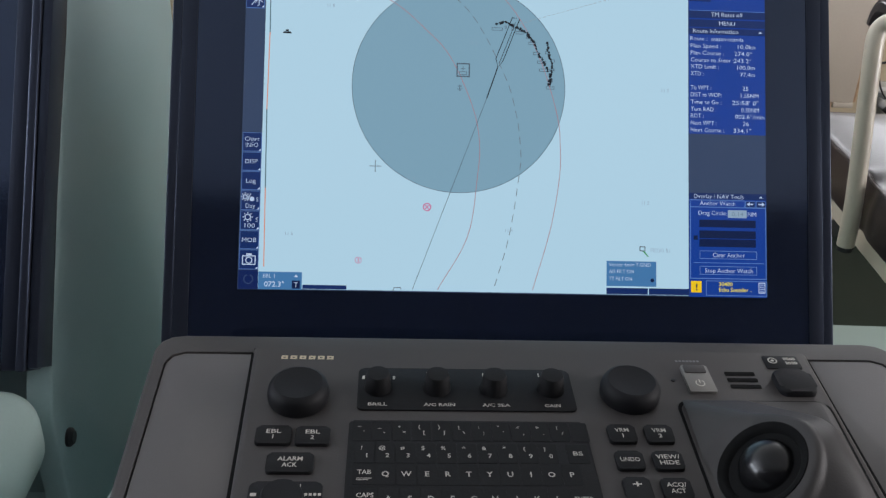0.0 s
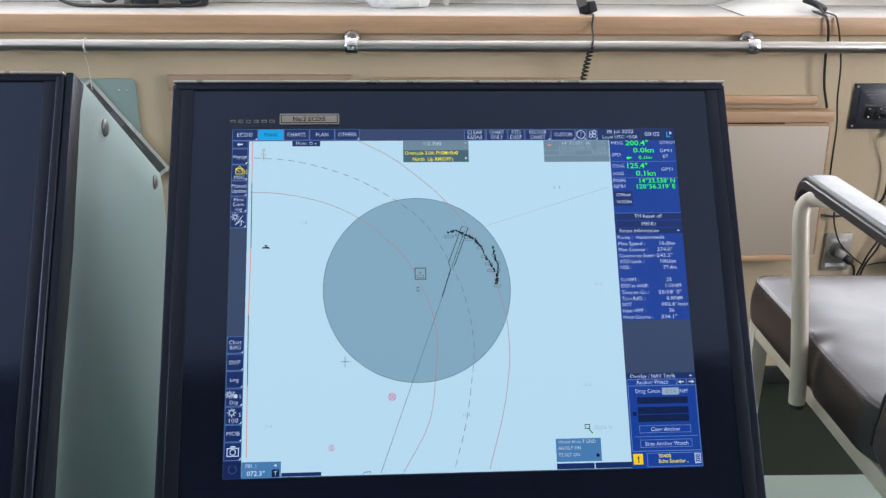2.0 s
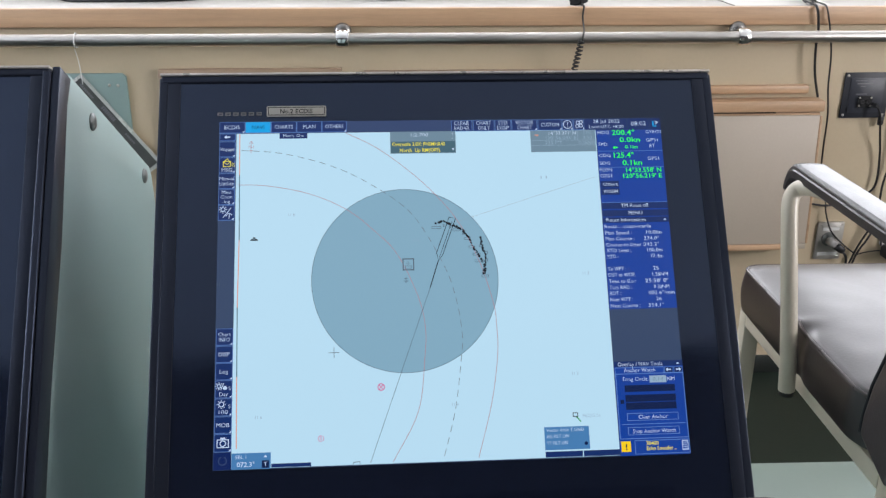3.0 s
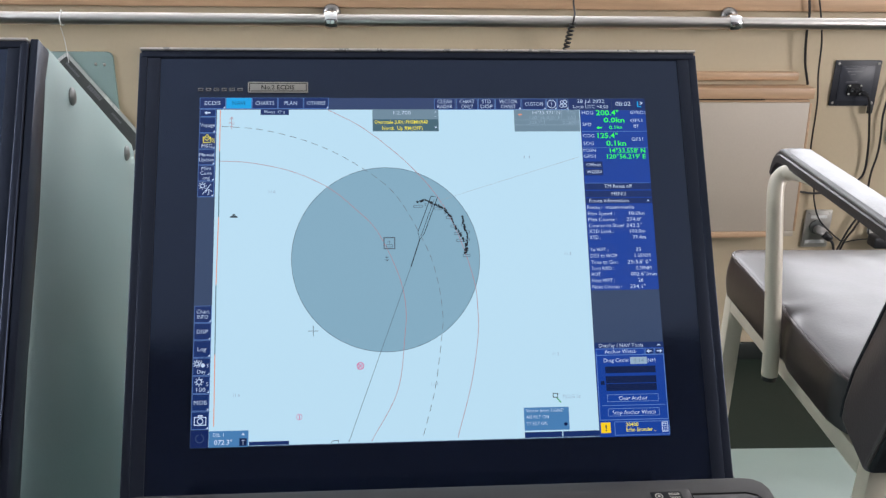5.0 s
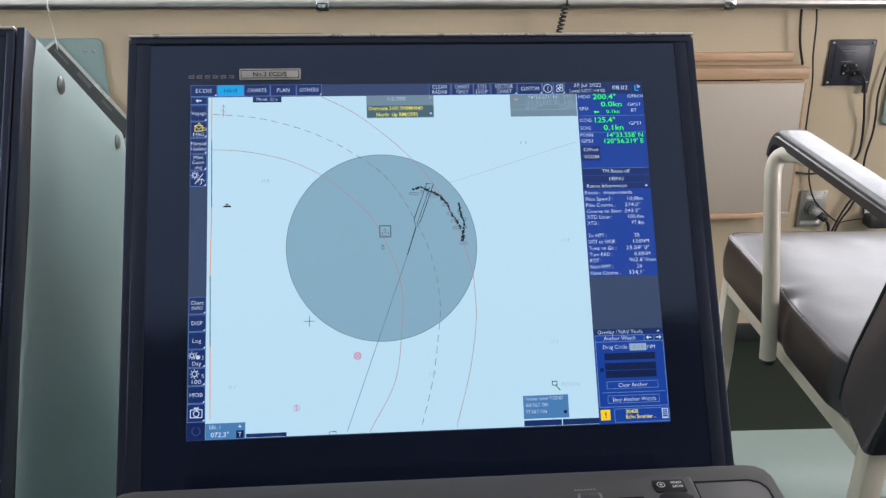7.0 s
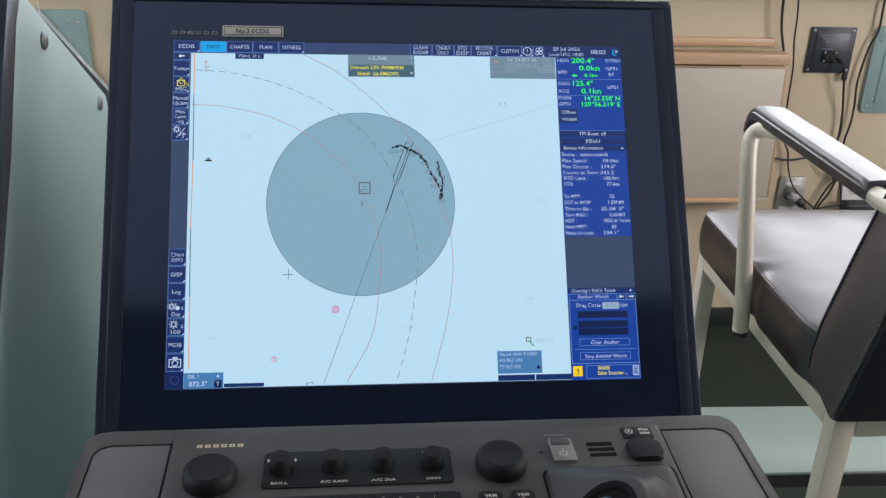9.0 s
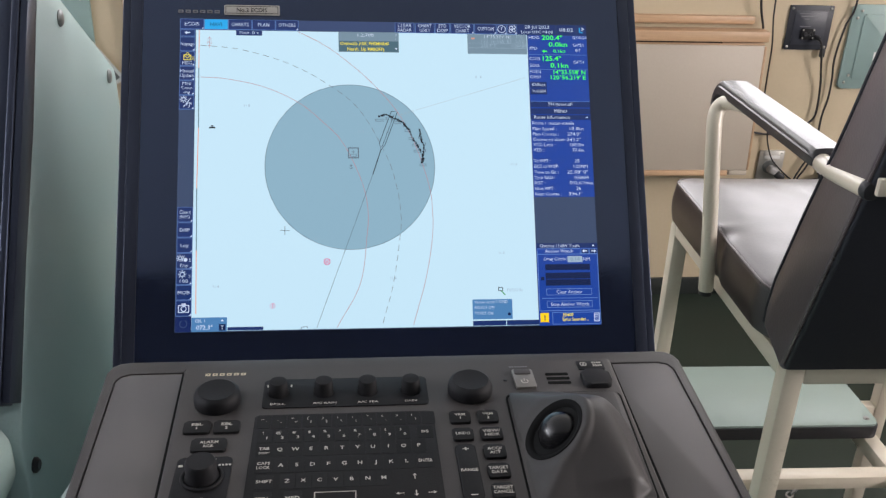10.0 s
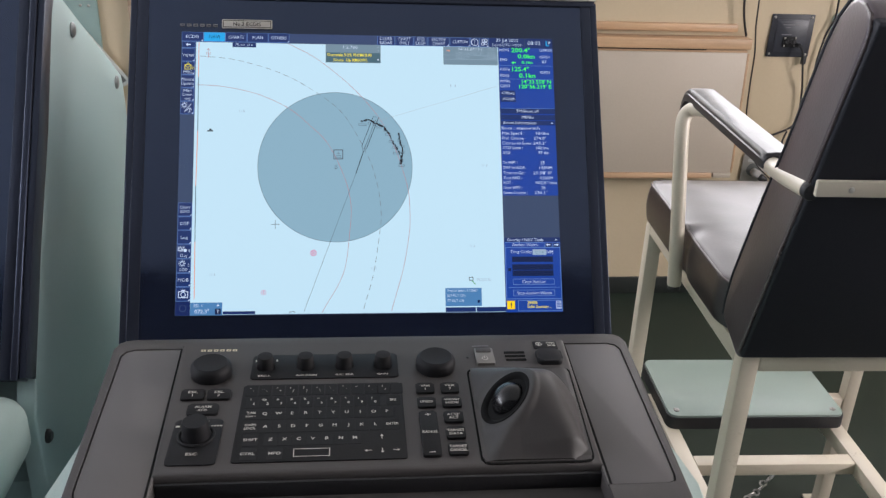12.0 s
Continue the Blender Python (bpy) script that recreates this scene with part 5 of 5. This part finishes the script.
def taper(k):
    """The plate's outline, narrower at its front; k shrinks it."""
    return [(plate_x((x + 0.05) / 0.1, y), y) for x, y in rrect(-0.05 + k, 0.05 - k, 0.3345 + k, 0.4825 - k, 0.009)]


part("groove", prism(taper(-0.0013), 0.0008, 0.0014), "ink", cpn, "black groove round the trackball plate")
part("ball_plate", prism(taper(0.0006), 0.0008, 0.0022, 0.0005), "grey_case", cpn)

BALL_UP = Vector((-0.69, -0.02, 0.724)).normalized()
BALL_AT = Vector((0.2478, 0.4018, 0.0222))


def soft_step(t):
    t = min(1, max(0, t))
    return t * t * (3 - 2 * t)


def smooth_min(a, b, k):
    d = max(k - abs(a - b), 0) / k
    return min(a, b) - d * d * k * 0.25


def swell(d, width, height):
    """A rounded flank that rises from an edge to its full height."""
    s = min(1, max(0, d / width))
    return height * (1 - (1 - s) ** 2)


def hump():
    """The palm rest: a ridge from its crest at the back to the near right corner; the ball sits in its steep left flank."""
    n, bm, rows, sunk = 110, bmesh.new(), [], set()
    for j in range(n + 1):
        row = []
        for i in range(n + 1):
            u, v = i / n, j / n
            y = 0.3365 + 0.1455 * v
            x = plate_x(0.020 + 0.965 * u, y)
            edge = plate_x(0.985, y)
            seat = BALL_AT.z - (BALL_UP.x * (x - BALL_AT.x) + BALL_UP.y * (y - BALL_AT.y)) / BALL_UP.z
            front = 0.0015 + 0.72 * (y - 0.3365) + 0.16 * max(0, x - 0.255) * min(1, v / 0.07)
            near = max(0, 0.024 - 1.6 * (y - 0.3365))
            rim = edge - x - soft_step((x - edge + 0.030) / 0.030) * near * near / 0.026
            right = swell(rim - 0.001, 0.058, 0.052)
            back = smooth_min(0.60 * (0.4835 - y), swell(0.7 * (0.756 - x - y), 0.054, 0.050), 0.006)
            z = smooth_min(smooth_min(front, right, 0.020), smooth_min(back, 0.0475, 0.010), 0.012)
            z = smooth_min(seat, z, 0.007)
            z = 0.0018 - smooth_min(-max(z, -0.01), 0.0, 0.004)
            r = (Vector((x, y, seat)) - BALL_AT).length
            w = 1 - soft_step((r - 0.0285) / 0.014)
            z = z * (1 - w) + max(0.0018, seat) * w
            if r < 0.0278:
                sunk.add((i, j))
            row.append(bm.verts.new((x, y, z)))
        rows.append(row)
    for j, (a, b) in enumerate(zip(rows, rows[1:])):
        for i in range(n):
            if not {(i, j), (i + 1, j), (i, j + 1), (i + 1, j + 1)} <= sunk:
                bm.faces.new((a[i], a[i + 1], b[i + 1], b[i]))
    bmesh.ops.delete(bm, geom=[v for v in bm.verts if not v.link_faces], context="VERTS")
    low = [bm.verts.new((v.co.x, v.co.y, 0.0012)) for v in rows[0]]
    for i in range(n):
        bm.faces.new((low[i], low[i + 1], rows[0][i + 1], rows[0][i]))
    return bm


part("hump", hump(), "hump", cpn, "rounded palm rest hump")
BALL_POSE = Matrix.Translation(BALL_AT) @ Vector((0, 0, 1)).rotation_difference(BALL_UP).to_matrix().to_4x4()
part("ball_ring", moved(lathe([(0.0170, -0.0140), (0.0205, -0.0090), (0.0222, -0.0040), (0.0240, -0.0010), (0.0256, 0.0002), (0.0284, 0.0007), (0.0293, -0.0030)], 48), BALL_POSE), "ink", cpn, "black trackball ring")
part("ball_lip", moved(ring(0.0192, 0.0010, 40, 8), BALL_POSE @ Matrix.Translation((0, 0, -0.0050))), "ball", cpn, "glossy rim round the ball")
bm = bmesh.new()
bmesh.ops.create_uvsphere(bm, u_segments=36, v_segments=20, radius=0.0186)
part("trackball", moved(bm, BALL_POSE @ Matrix.Translation((0.0010, 0.0, -0.0090))), "ball", cpn, "glossy black trackball")


# ---- console cabinets ----
def profile_body(pts, x0, x1, bev=0.0):
    """A side profile of (y, z) points drawn out along x."""
    bm = prism([(y, z) for y, z in pts], x0, x1, bev)
    return moved(bm, Matrix(((0, 0, 1, 0), (1, 0, 0, 0), (0, 1, 0, 0), (0, 0, 0, 1))))


desk = thing("console_cabinet", "sage green console cabinet with a rounded desk", "console")
hull = [(-0.268, 0.53), (-0.272, 0.44), (-0.286, 0.34), (-0.296, 0.22), (-0.285, 0.13), (-0.25, 0.09), (0.25, 0.09), (0.285, 0.13), (0.296, 0.22), (0.286, 0.34), (0.272, 0.44), (0.268, 0.53)]
part("desk_top", moved(prism(hull, 0.835, 0.934, 0.028, 5), Matrix.Translation((0.1335, 0, 0))), "green_light", desk, "pale sage rounded desk edge")
part("pedestal", box(-0.13, 0.397, 0.26, 1.22, 0.0, 0.834, 0.006), "green", desk)
part("hood", profile_body([(0.82, 0.84), (1.22, 0.84), (1.22, 1.05), (1.04, 1.17)], -0.125, 0.392), "green", desk)

SIDE = [(0.648, 0.0), (0.648, 0.805), (0.668, 0.845), (0.752, 0.978), (0.840, 1.10), (0.916, 1.228), (0.940, 1.258), (1.224, 1.074), (1.230, 1.060), (1.231, 1.02), (1.231, 0.0)]
desk2 = thing("console_cabinet", "sage green console cabinet with a screwed side panel", "console")
part("side_panel", profile_body(SIDE, -0.290, -0.268, 0.003), "green", desk2, "sage green side panel")
part("body", profile_body([(0.66, 0.0), (0.66, 0.70), (0.82, 0.86), (1.05, 1.15), (1.22, 1.05), (1.22, 0.0)], -0.86, -0.2905), "green", desk2)
part("desk_edge", box(-0.88, -0.266, 0.48, 0.6465, 0.762, 0.852, 0.034, 6), "green_light", desk2, "pale sage rounded desk edge")
part("desk_lip", box(-0.88, -0.30, 0.490, 0.64, 0.744, 0.766, 0.006, 2), "rubber", desk2, "black rubber lip")
for y, z in ((0.992, 1.194), (1.188, 1.0705)):
    part("screw", moved(lathe([(0.0105, 0), (0.0105, 0.0012), (0.0085, 0.0030), (0.004, 0.0038)], 18), Matrix.Translation((-0.268, y, z)) @ pose(0, 0, 0, 0, 90)), "strip", desk2, "dull steel screw")
part("plug", moved(lathe([(0.009, 0), (0.009, 0.003), (0.006, 0.006)], 18), Matrix.Translation((-0.268, 0.6705, 0.7605)) @ pose(0, 0, 0, 0, 90)), "rubber", desk2, "black rubber plug")


# ---- the chair ----
def pinch(x, y):
    """How hard the arm tubes press the seat's side in at a place near its rim: the dent, and the fold behind it."""
    side = math.exp(-max(0.0, min(x - 0.688, 1.238 - x)) / 0.015)
    return side * math.exp(-((y - 1.118) / 0.018) ** 2), side * math.exp(-((y - 1.146) / 0.013) ** 2)


def dented(x, y, z):
    """A point of the seat's cover after the arm tubes have pressed it."""
    dent, fold = pinch(x, y)
    rear = max(0.0, min(1.0, (0.958 - y) / 0.035))
    inward = 0.006 * (dent + 0.5 * fold) + 0.007 * rear * rear * (3 - 2 * rear)
    return (x + (inward if x < 0.963 else -inward), y, z - (0.005 * dent - 0.006 * fold) * max(0.0, min(1.0, (z - 0.765) / 0.06)))


def seat_cushion(x0, x1, y0, y1, z0, z1, corner, crown):
    """A stuffed seat: upright sides, a rolled rim and a domed, slightly rumpled top."""
    loop, pts = [], rrect(x0, x1, y0, y1, corner, 10)
    for p, q in zip(pts, pts[1:] + pts[:1]):
        p, q = Vector(p), Vector(q)
        steps = max(1, int((q - p).length / 0.008))
        loop += [p.lerp(q, k / steps) for k in range(steps)]
    mid = Vector(((x0 + x1) / 2, (y0 + y1) / 2))
    hx, hy = (x1 - x0) / 2, (y1 - y0) / 2
    rows = [(0.007, z0), (0.002, z0 + 0.003), (0.0, z0 + 0.009)]
    rows += [(-0.003 * math.sin(math.pi * k / 6), z0 + 0.009 + (z1 - z0 - 0.020) * k / 6) for k in range(1, 7)]
    rows += [(0.011 * (1 - math.cos(radians(a))), z1 - 0.011 + 0.011 * math.sin(radians(a))) for a in (20, 45, 70, 90)]
    rows += [(d, None) for d in (0.017, 0.024, 0.032, 0.042, 0.054, 0.068, 0.085, 0.105, 0.13, 0.16, 0.19, 0.215, 0.235)]
    bm, rings = bmesh.new(), []
    for d, z in rows:
        row = []
        for p in loop:
            o = p - mid
            x, y = mid.x + o.x * (1 - d / hx), mid.y + o.y * (1 - d / hy)
            h = z
            if h is None:
                e = d - 0.011
                h = z1 + crown * (1 - math.exp(-e / 0.05))
                k = 1 - math.exp(-e / 0.03)
                h += k * (0.0024 * noise.noise(Vector((x * 9 + 3, y * 6, 0))) + 0.0012 * noise.noise(Vector((x * 22, y * 17 + 5, 1))))
            row.append(bm.verts.new(dented(x, y, h)))
        rings.append(row)
    m = len(loop)
    for a, b in zip(rings, rings[1:]):
        for k in range(m):
            bm.faces.new((a[k], a[(k + 1) % m], b[(k + 1) % m], b[k]))
    bm.faces.new(rings[0][::-1])
    bm.faces.new(rings[-1])
    return bm


def pillow(pts, x0, x1, r, n=5):
    """A side profile of (y, z) points drawn out along x, its rims rounded by r like a stuffed cover."""
    pts = [Vector(p) for p in pts]
    m, inward = len(pts), []
    for i, p in enumerate(pts):
        d = (pts[(i + 1) % m] - pts[i - 1]).normalized()
        inward.append(Vector((-d.y, d.x)))
    turns = [radians(90 * k / n) for k in range(n + 1)]
    rows = [(x0 + r * (1 - math.sin(a)), r * (1 - math.cos(a))) for a in turns[::-1]]
    rows = rows[::-1] if rows[0][0] > rows[-1][0] else rows
    rows += [(x0 + x1 - x, d) for x, d in rows[::-1]]
    bm = bmesh.new()
    rings = [[bm.verts.new((x, p.x + q.x * d, p.y + q.y * d)) for p, q in zip(pts, inward)] for x, d in rows]
    for a, b in zip(rings, rings[1:]):
        for k in range(m):
            j = (k + 1) % m
            bm.faces.new((a[k], a[j], b[j], b[k]))
    bm.faces.new(rings[0][::-1])
    bm.faces.new(rings[-1])
    return bm


chair = thing("helm_chair", "dark brown vinyl helm chair on a cream steel frame", "chair", Matrix.Translation((0.704, 0.862, 0)) @ pose(0, 0, 0, 0, 0, -1.6))
TO = Matrix.Translation((-0.704, -0.862, 0))


def cpart(name, bm, material, label="", parent=None):
    return part(name, moved(bm, TO), material, parent or chair, label)


LX, RX, FY, BY, HT = 0.715, 1.224, 1.378, 0.862, 0.029
for x in (LX, RX):
    for y in (FY, BY):
        leg = cpart("leg", box(x - HT / 2, x + HT / 2, y - HT / 2, y + HT / 2, 0.006, 0.752, 0.002), "tube")
        part("foot_plate", moved(box(x - 0.03, x + 0.03, y - 0.03, y + 0.03, 0.0, 0.006, 0.002), TO), "tube", leg)
    cpart("side_rail", box(x - HT / 2, x + HT / 2, BY + HT / 2 + 0.0005, FY - HT / 2 - 0.0005, 0.722, 0.7515, 0.002), "tube")
for y in (FY, BY):
    cpart("cross_rail", box(LX + HT / 2 + 0.001, RX - HT / 2 - 0.001, y - HT / 2, y + HT / 2, 0.7205, 0.7515, 0.002), "tube")
    cpart("low_rail", box(LX + HT / 2 + 0.001, RX - HT / 2 - 0.001, y - HT / 2 + 0.002, y + HT / 2 - 0.002, 0.282, 0.314, 0.002), "tube")
for x in (0.775, 1.140):
    cpart("runner", box(x - 0.016, x + 0.016, BY + HT / 2, FY - HT / 2, 0.284, 0.316, 0.002), "tube")
cpart("runner_bar", box(0.792, 1.123, 1.132, 1.164, 0.288, 0.3155, 0.002), "tube")
foot = cpart("footrest", prism(rrect(0.765, 1.155, 1.252, 1.480, 0.020), 0.3165, 0.344, 0.002), "rubber", "green footboard with a black rubber rim")
part("board", moved(prism(rrect(0.768, 1.152, 1.255, 1.477, 0.018), 0.344, 0.3490, 0.001), TO), "foot", foot, "scuffed sage green board")
for x in (0.787, 1.133):
    for y in (1.276,):
        part("screw", moved(lathe([(0.0065, 0), (0.0065, 0.0008), (0.005, 0.0018), (0.002, 0.0020)], 14), TO @ Matrix.Translation((x, y, 0.3490))), "bracket", foot, "dull steel screw")

seat = cpart("seat", seat_cushion(0.688, 1.238, 0.905, 1.386, 0.7525, 0.835, 0.030, 0.013), "seat", "glossy dark brown vinyl seat")
SEAM = rrect(0.6905, 1.2355, 0.9075, 1.3835, 0.028, 10)
SEAM = [Vector(p).lerp(Vector(q), k / 24) for p, q in zip(SEAM, SEAM[1:] + SEAM[:1]) for k in range(24) if k == 0 or (Vector(q) - Vector(p)).length > 0.05]
part("piping", moved(sweep([dented(p.x, p.y, 0.8305) for p in SEAM + SEAM[:1]], 0.0026, 8), TO), "piping", seat)

BACK = Matrix.Translation((0, 0.839, 0.752)) @ pose(0, 0, 0, 17.2)
SHAPE = [(0.0, 0.0), (0.078, 0.0), (0.088, 0.006), (0.096, 0.03), (0.102, 0.08), (0.098, 0.2), (0.094, 0.27), (0.090, 0.31), (0.088, 0.36), (0.087, 0.43), (0.085, 0.485), (0.079, 0.525), (0.067, 0.553), (0.050, 0.567), (0.030, 0.570), (0.014, 0.565), (0.004, 0.553), (0.0, 0.535)]
back = part("backrest", moved(pillow(SHAPE, 0.688, 1.236, 0.009), TO @ BACK), "back_side", chair, "padded dark brown backrest")
part("back_cover", moved(box(0.6910, 1.2330, -0.006, 0.012, 0.003, 0.560, 0.005, 4), TO @ BACK), "back", back, "black back cover")
for x in (0.6900, 1.2340):
    part("piping", moved(sweep([(x, 0.0020, 0.010), (x, 0.0020, 0.30), (x, 0.0020, 0.53), (x, 0.0050, 0.548), (x, 0.0150, 0.5605), (x, 0.0310, 0.5640)], 0.0022, 8), TO @ BACK), "piping", back)

for x in (0.6905, 1.2335):
    part("seam", moved(sweep([(x, y - 0.0015, z) for y, z in SHAPE[2:13]], 0.0032, 8), TO @ BACK), "back", back, "black seam along the front edge")


def armrest_pad(ax):
    """A padded strip with stepped sides whose front end curls down over the tube."""
    edge = [(-1, 0), (-1, 0.52), (-0.93, 0.60), (-0.91, 0.82), (-0.76, 1.0), (-0.3, 1.05), (0.3, 1.05), (0.76, 1.0), (0.91, 0.82), (0.93, 0.60), (1, 0.52), (1, 0)]
    path = [(0.880, 0, 0.94, 0.80), (0.884, 0, 1, 1)] + [(0.90 + 0.04 * k, 0, 1, 1) for k in range(9)]
    path += [(1.228 + 0.040 * math.sin(radians(a)), a, 1 - 0.0012 * a, 1 - 0.005 * a) for a in range(0, 81, 10)]
    bm, rings = bmesh.new(), []
    for y, a, wide, thick in path:
        z = 1.0398 - 0.034 * (1 - math.cos(radians(a)))
        ny, nz = math.sin(radians(a)), math.cos(radians(a))
        rings.append([bm.verts.new((ax + 0.0255 * wide * u, y + 0.0222 * thick * w * ny - 0.010 * ny, z + 0.0222 * thick * w * nz)) for u, w in edge])
    for p, q in zip(rings, rings[1:]):
        for k in range(len(edge)):
            j = (k + 1) % len(edge)
            bm.faces.new((p[k], p[j], q[j], q[k]))
    bm.faces.new(rings[0][::-1])
    bm.faces.new(rings[-1])
    return bm


for x, sgn in ((0.700, 1), (1.226, -1)):
    tube = [(x - 0.023 * sgn, 1.117, 0.733), (x - 0.028 * sgn, 1.121, 0.803), (x - 0.0265 * sgn, 1.166, 0.925), (x - 0.0250 * sgn, 1.188, 0.978), (x - 0.0225 * sgn, 1.202, 1.006), (x - 0.017 * sgn, 1.209, 1.021), (x - 0.008 * sgn, 1.206, 1.031), (x + 0.001 * sgn, 1.186, 1.037), (x + 0.009 * sgn, 1.145, 1.040), (x + 0.013 * sgn, 1.05, 1.043), (x + 0.010 * sgn, 0.93, 1.043), (x - 0.002 * sgn, 0.85, 1.047), (x - 0.006 * sgn, 0.747, 1.060)]
    arm = cpart("arm_tube", sweep(smooth_path(tube, 5), 0.0125, 18), "tube", "bent cream steel arm tube")
    part("end_cap", moved(lathe([(0.0127, 0), (0.0127, 0.006), (0.0108, 0.010), (0.006, 0.012)], 18), TO @ Matrix.Translation((x - 0.006 * sgn, 0.747, 1.0595)) @ pose(0, 0, 0, 90)), "rubber", arm, "black plastic end cap")
    part("end_cap", moved(lathe([(0.0112, 0), (0.0112, 0.008)], 18), TO @ Matrix.Translation((x - 0.023 * sgn, 1.117, 0.725))), "rubber", arm, "black plastic end cap")
    cpart("armrest", armrest_pad(x + 0.013 * sgn), "arm", "worn black vinyl armrest pad with a side groove")
bar = cpart("back_bar", box(0.690, 1.236, 0.720, 0.7285, 1.0595, 1.0815, 0.0025), "tube", "cream steel bar across the back")
for x in (0.735, 1.19):
    part("screw", moved(lathe([(0.0040, 0), (0.0040, 0.0006), (0.0028, 0.0012)], 14), TO @ Matrix.Translation((x, 0.720, 1.070)) @ pose(0, 0, 0, 90)), "socket", bar, "dull steel screw")

# lashing chain on the deck
chain = thing("lashing_chain", "short steel lashing chain lying on the deck", "chain", Matrix.Translation((1.10, 1.40, 0.0)))
for k in range(10):
    lk = moved(ring(0.0068, 0.0021, 18, 8), Matrix.Diagonal((1.45, 1, 1, 1)))
    lk = moved(lk, Matrix.Translation((-0.10 + 0.0142 * k, -0.075 + 0.0105 * k + 0.004 * math.sin(1.7 * k), 0.008 + 0.0022 * k)) @ pose(0, 0, 0, 90 * (k % 2) + 20, 0, 36 + 14 * math.sin(2.3 * k)))
    part("link", lk, "bracket", chain)
part("hook", sweep(smooth_path([(0.035, 0.03, 0.02), (0.055, 0.045, 0.028), (0.062, 0.055, 0.045), (0.05, 0.05, 0.055), (0.045, 0.042, 0.048)]), 0.004, 8), "strip", chain)
part("eye_bolt", moved(lathe([(0.012, 0), (0.012, 0.012), (0.007, 0.014)], 16), Matrix.Translation((-0.115, -0.085, 0.0))), "chrome", chain)
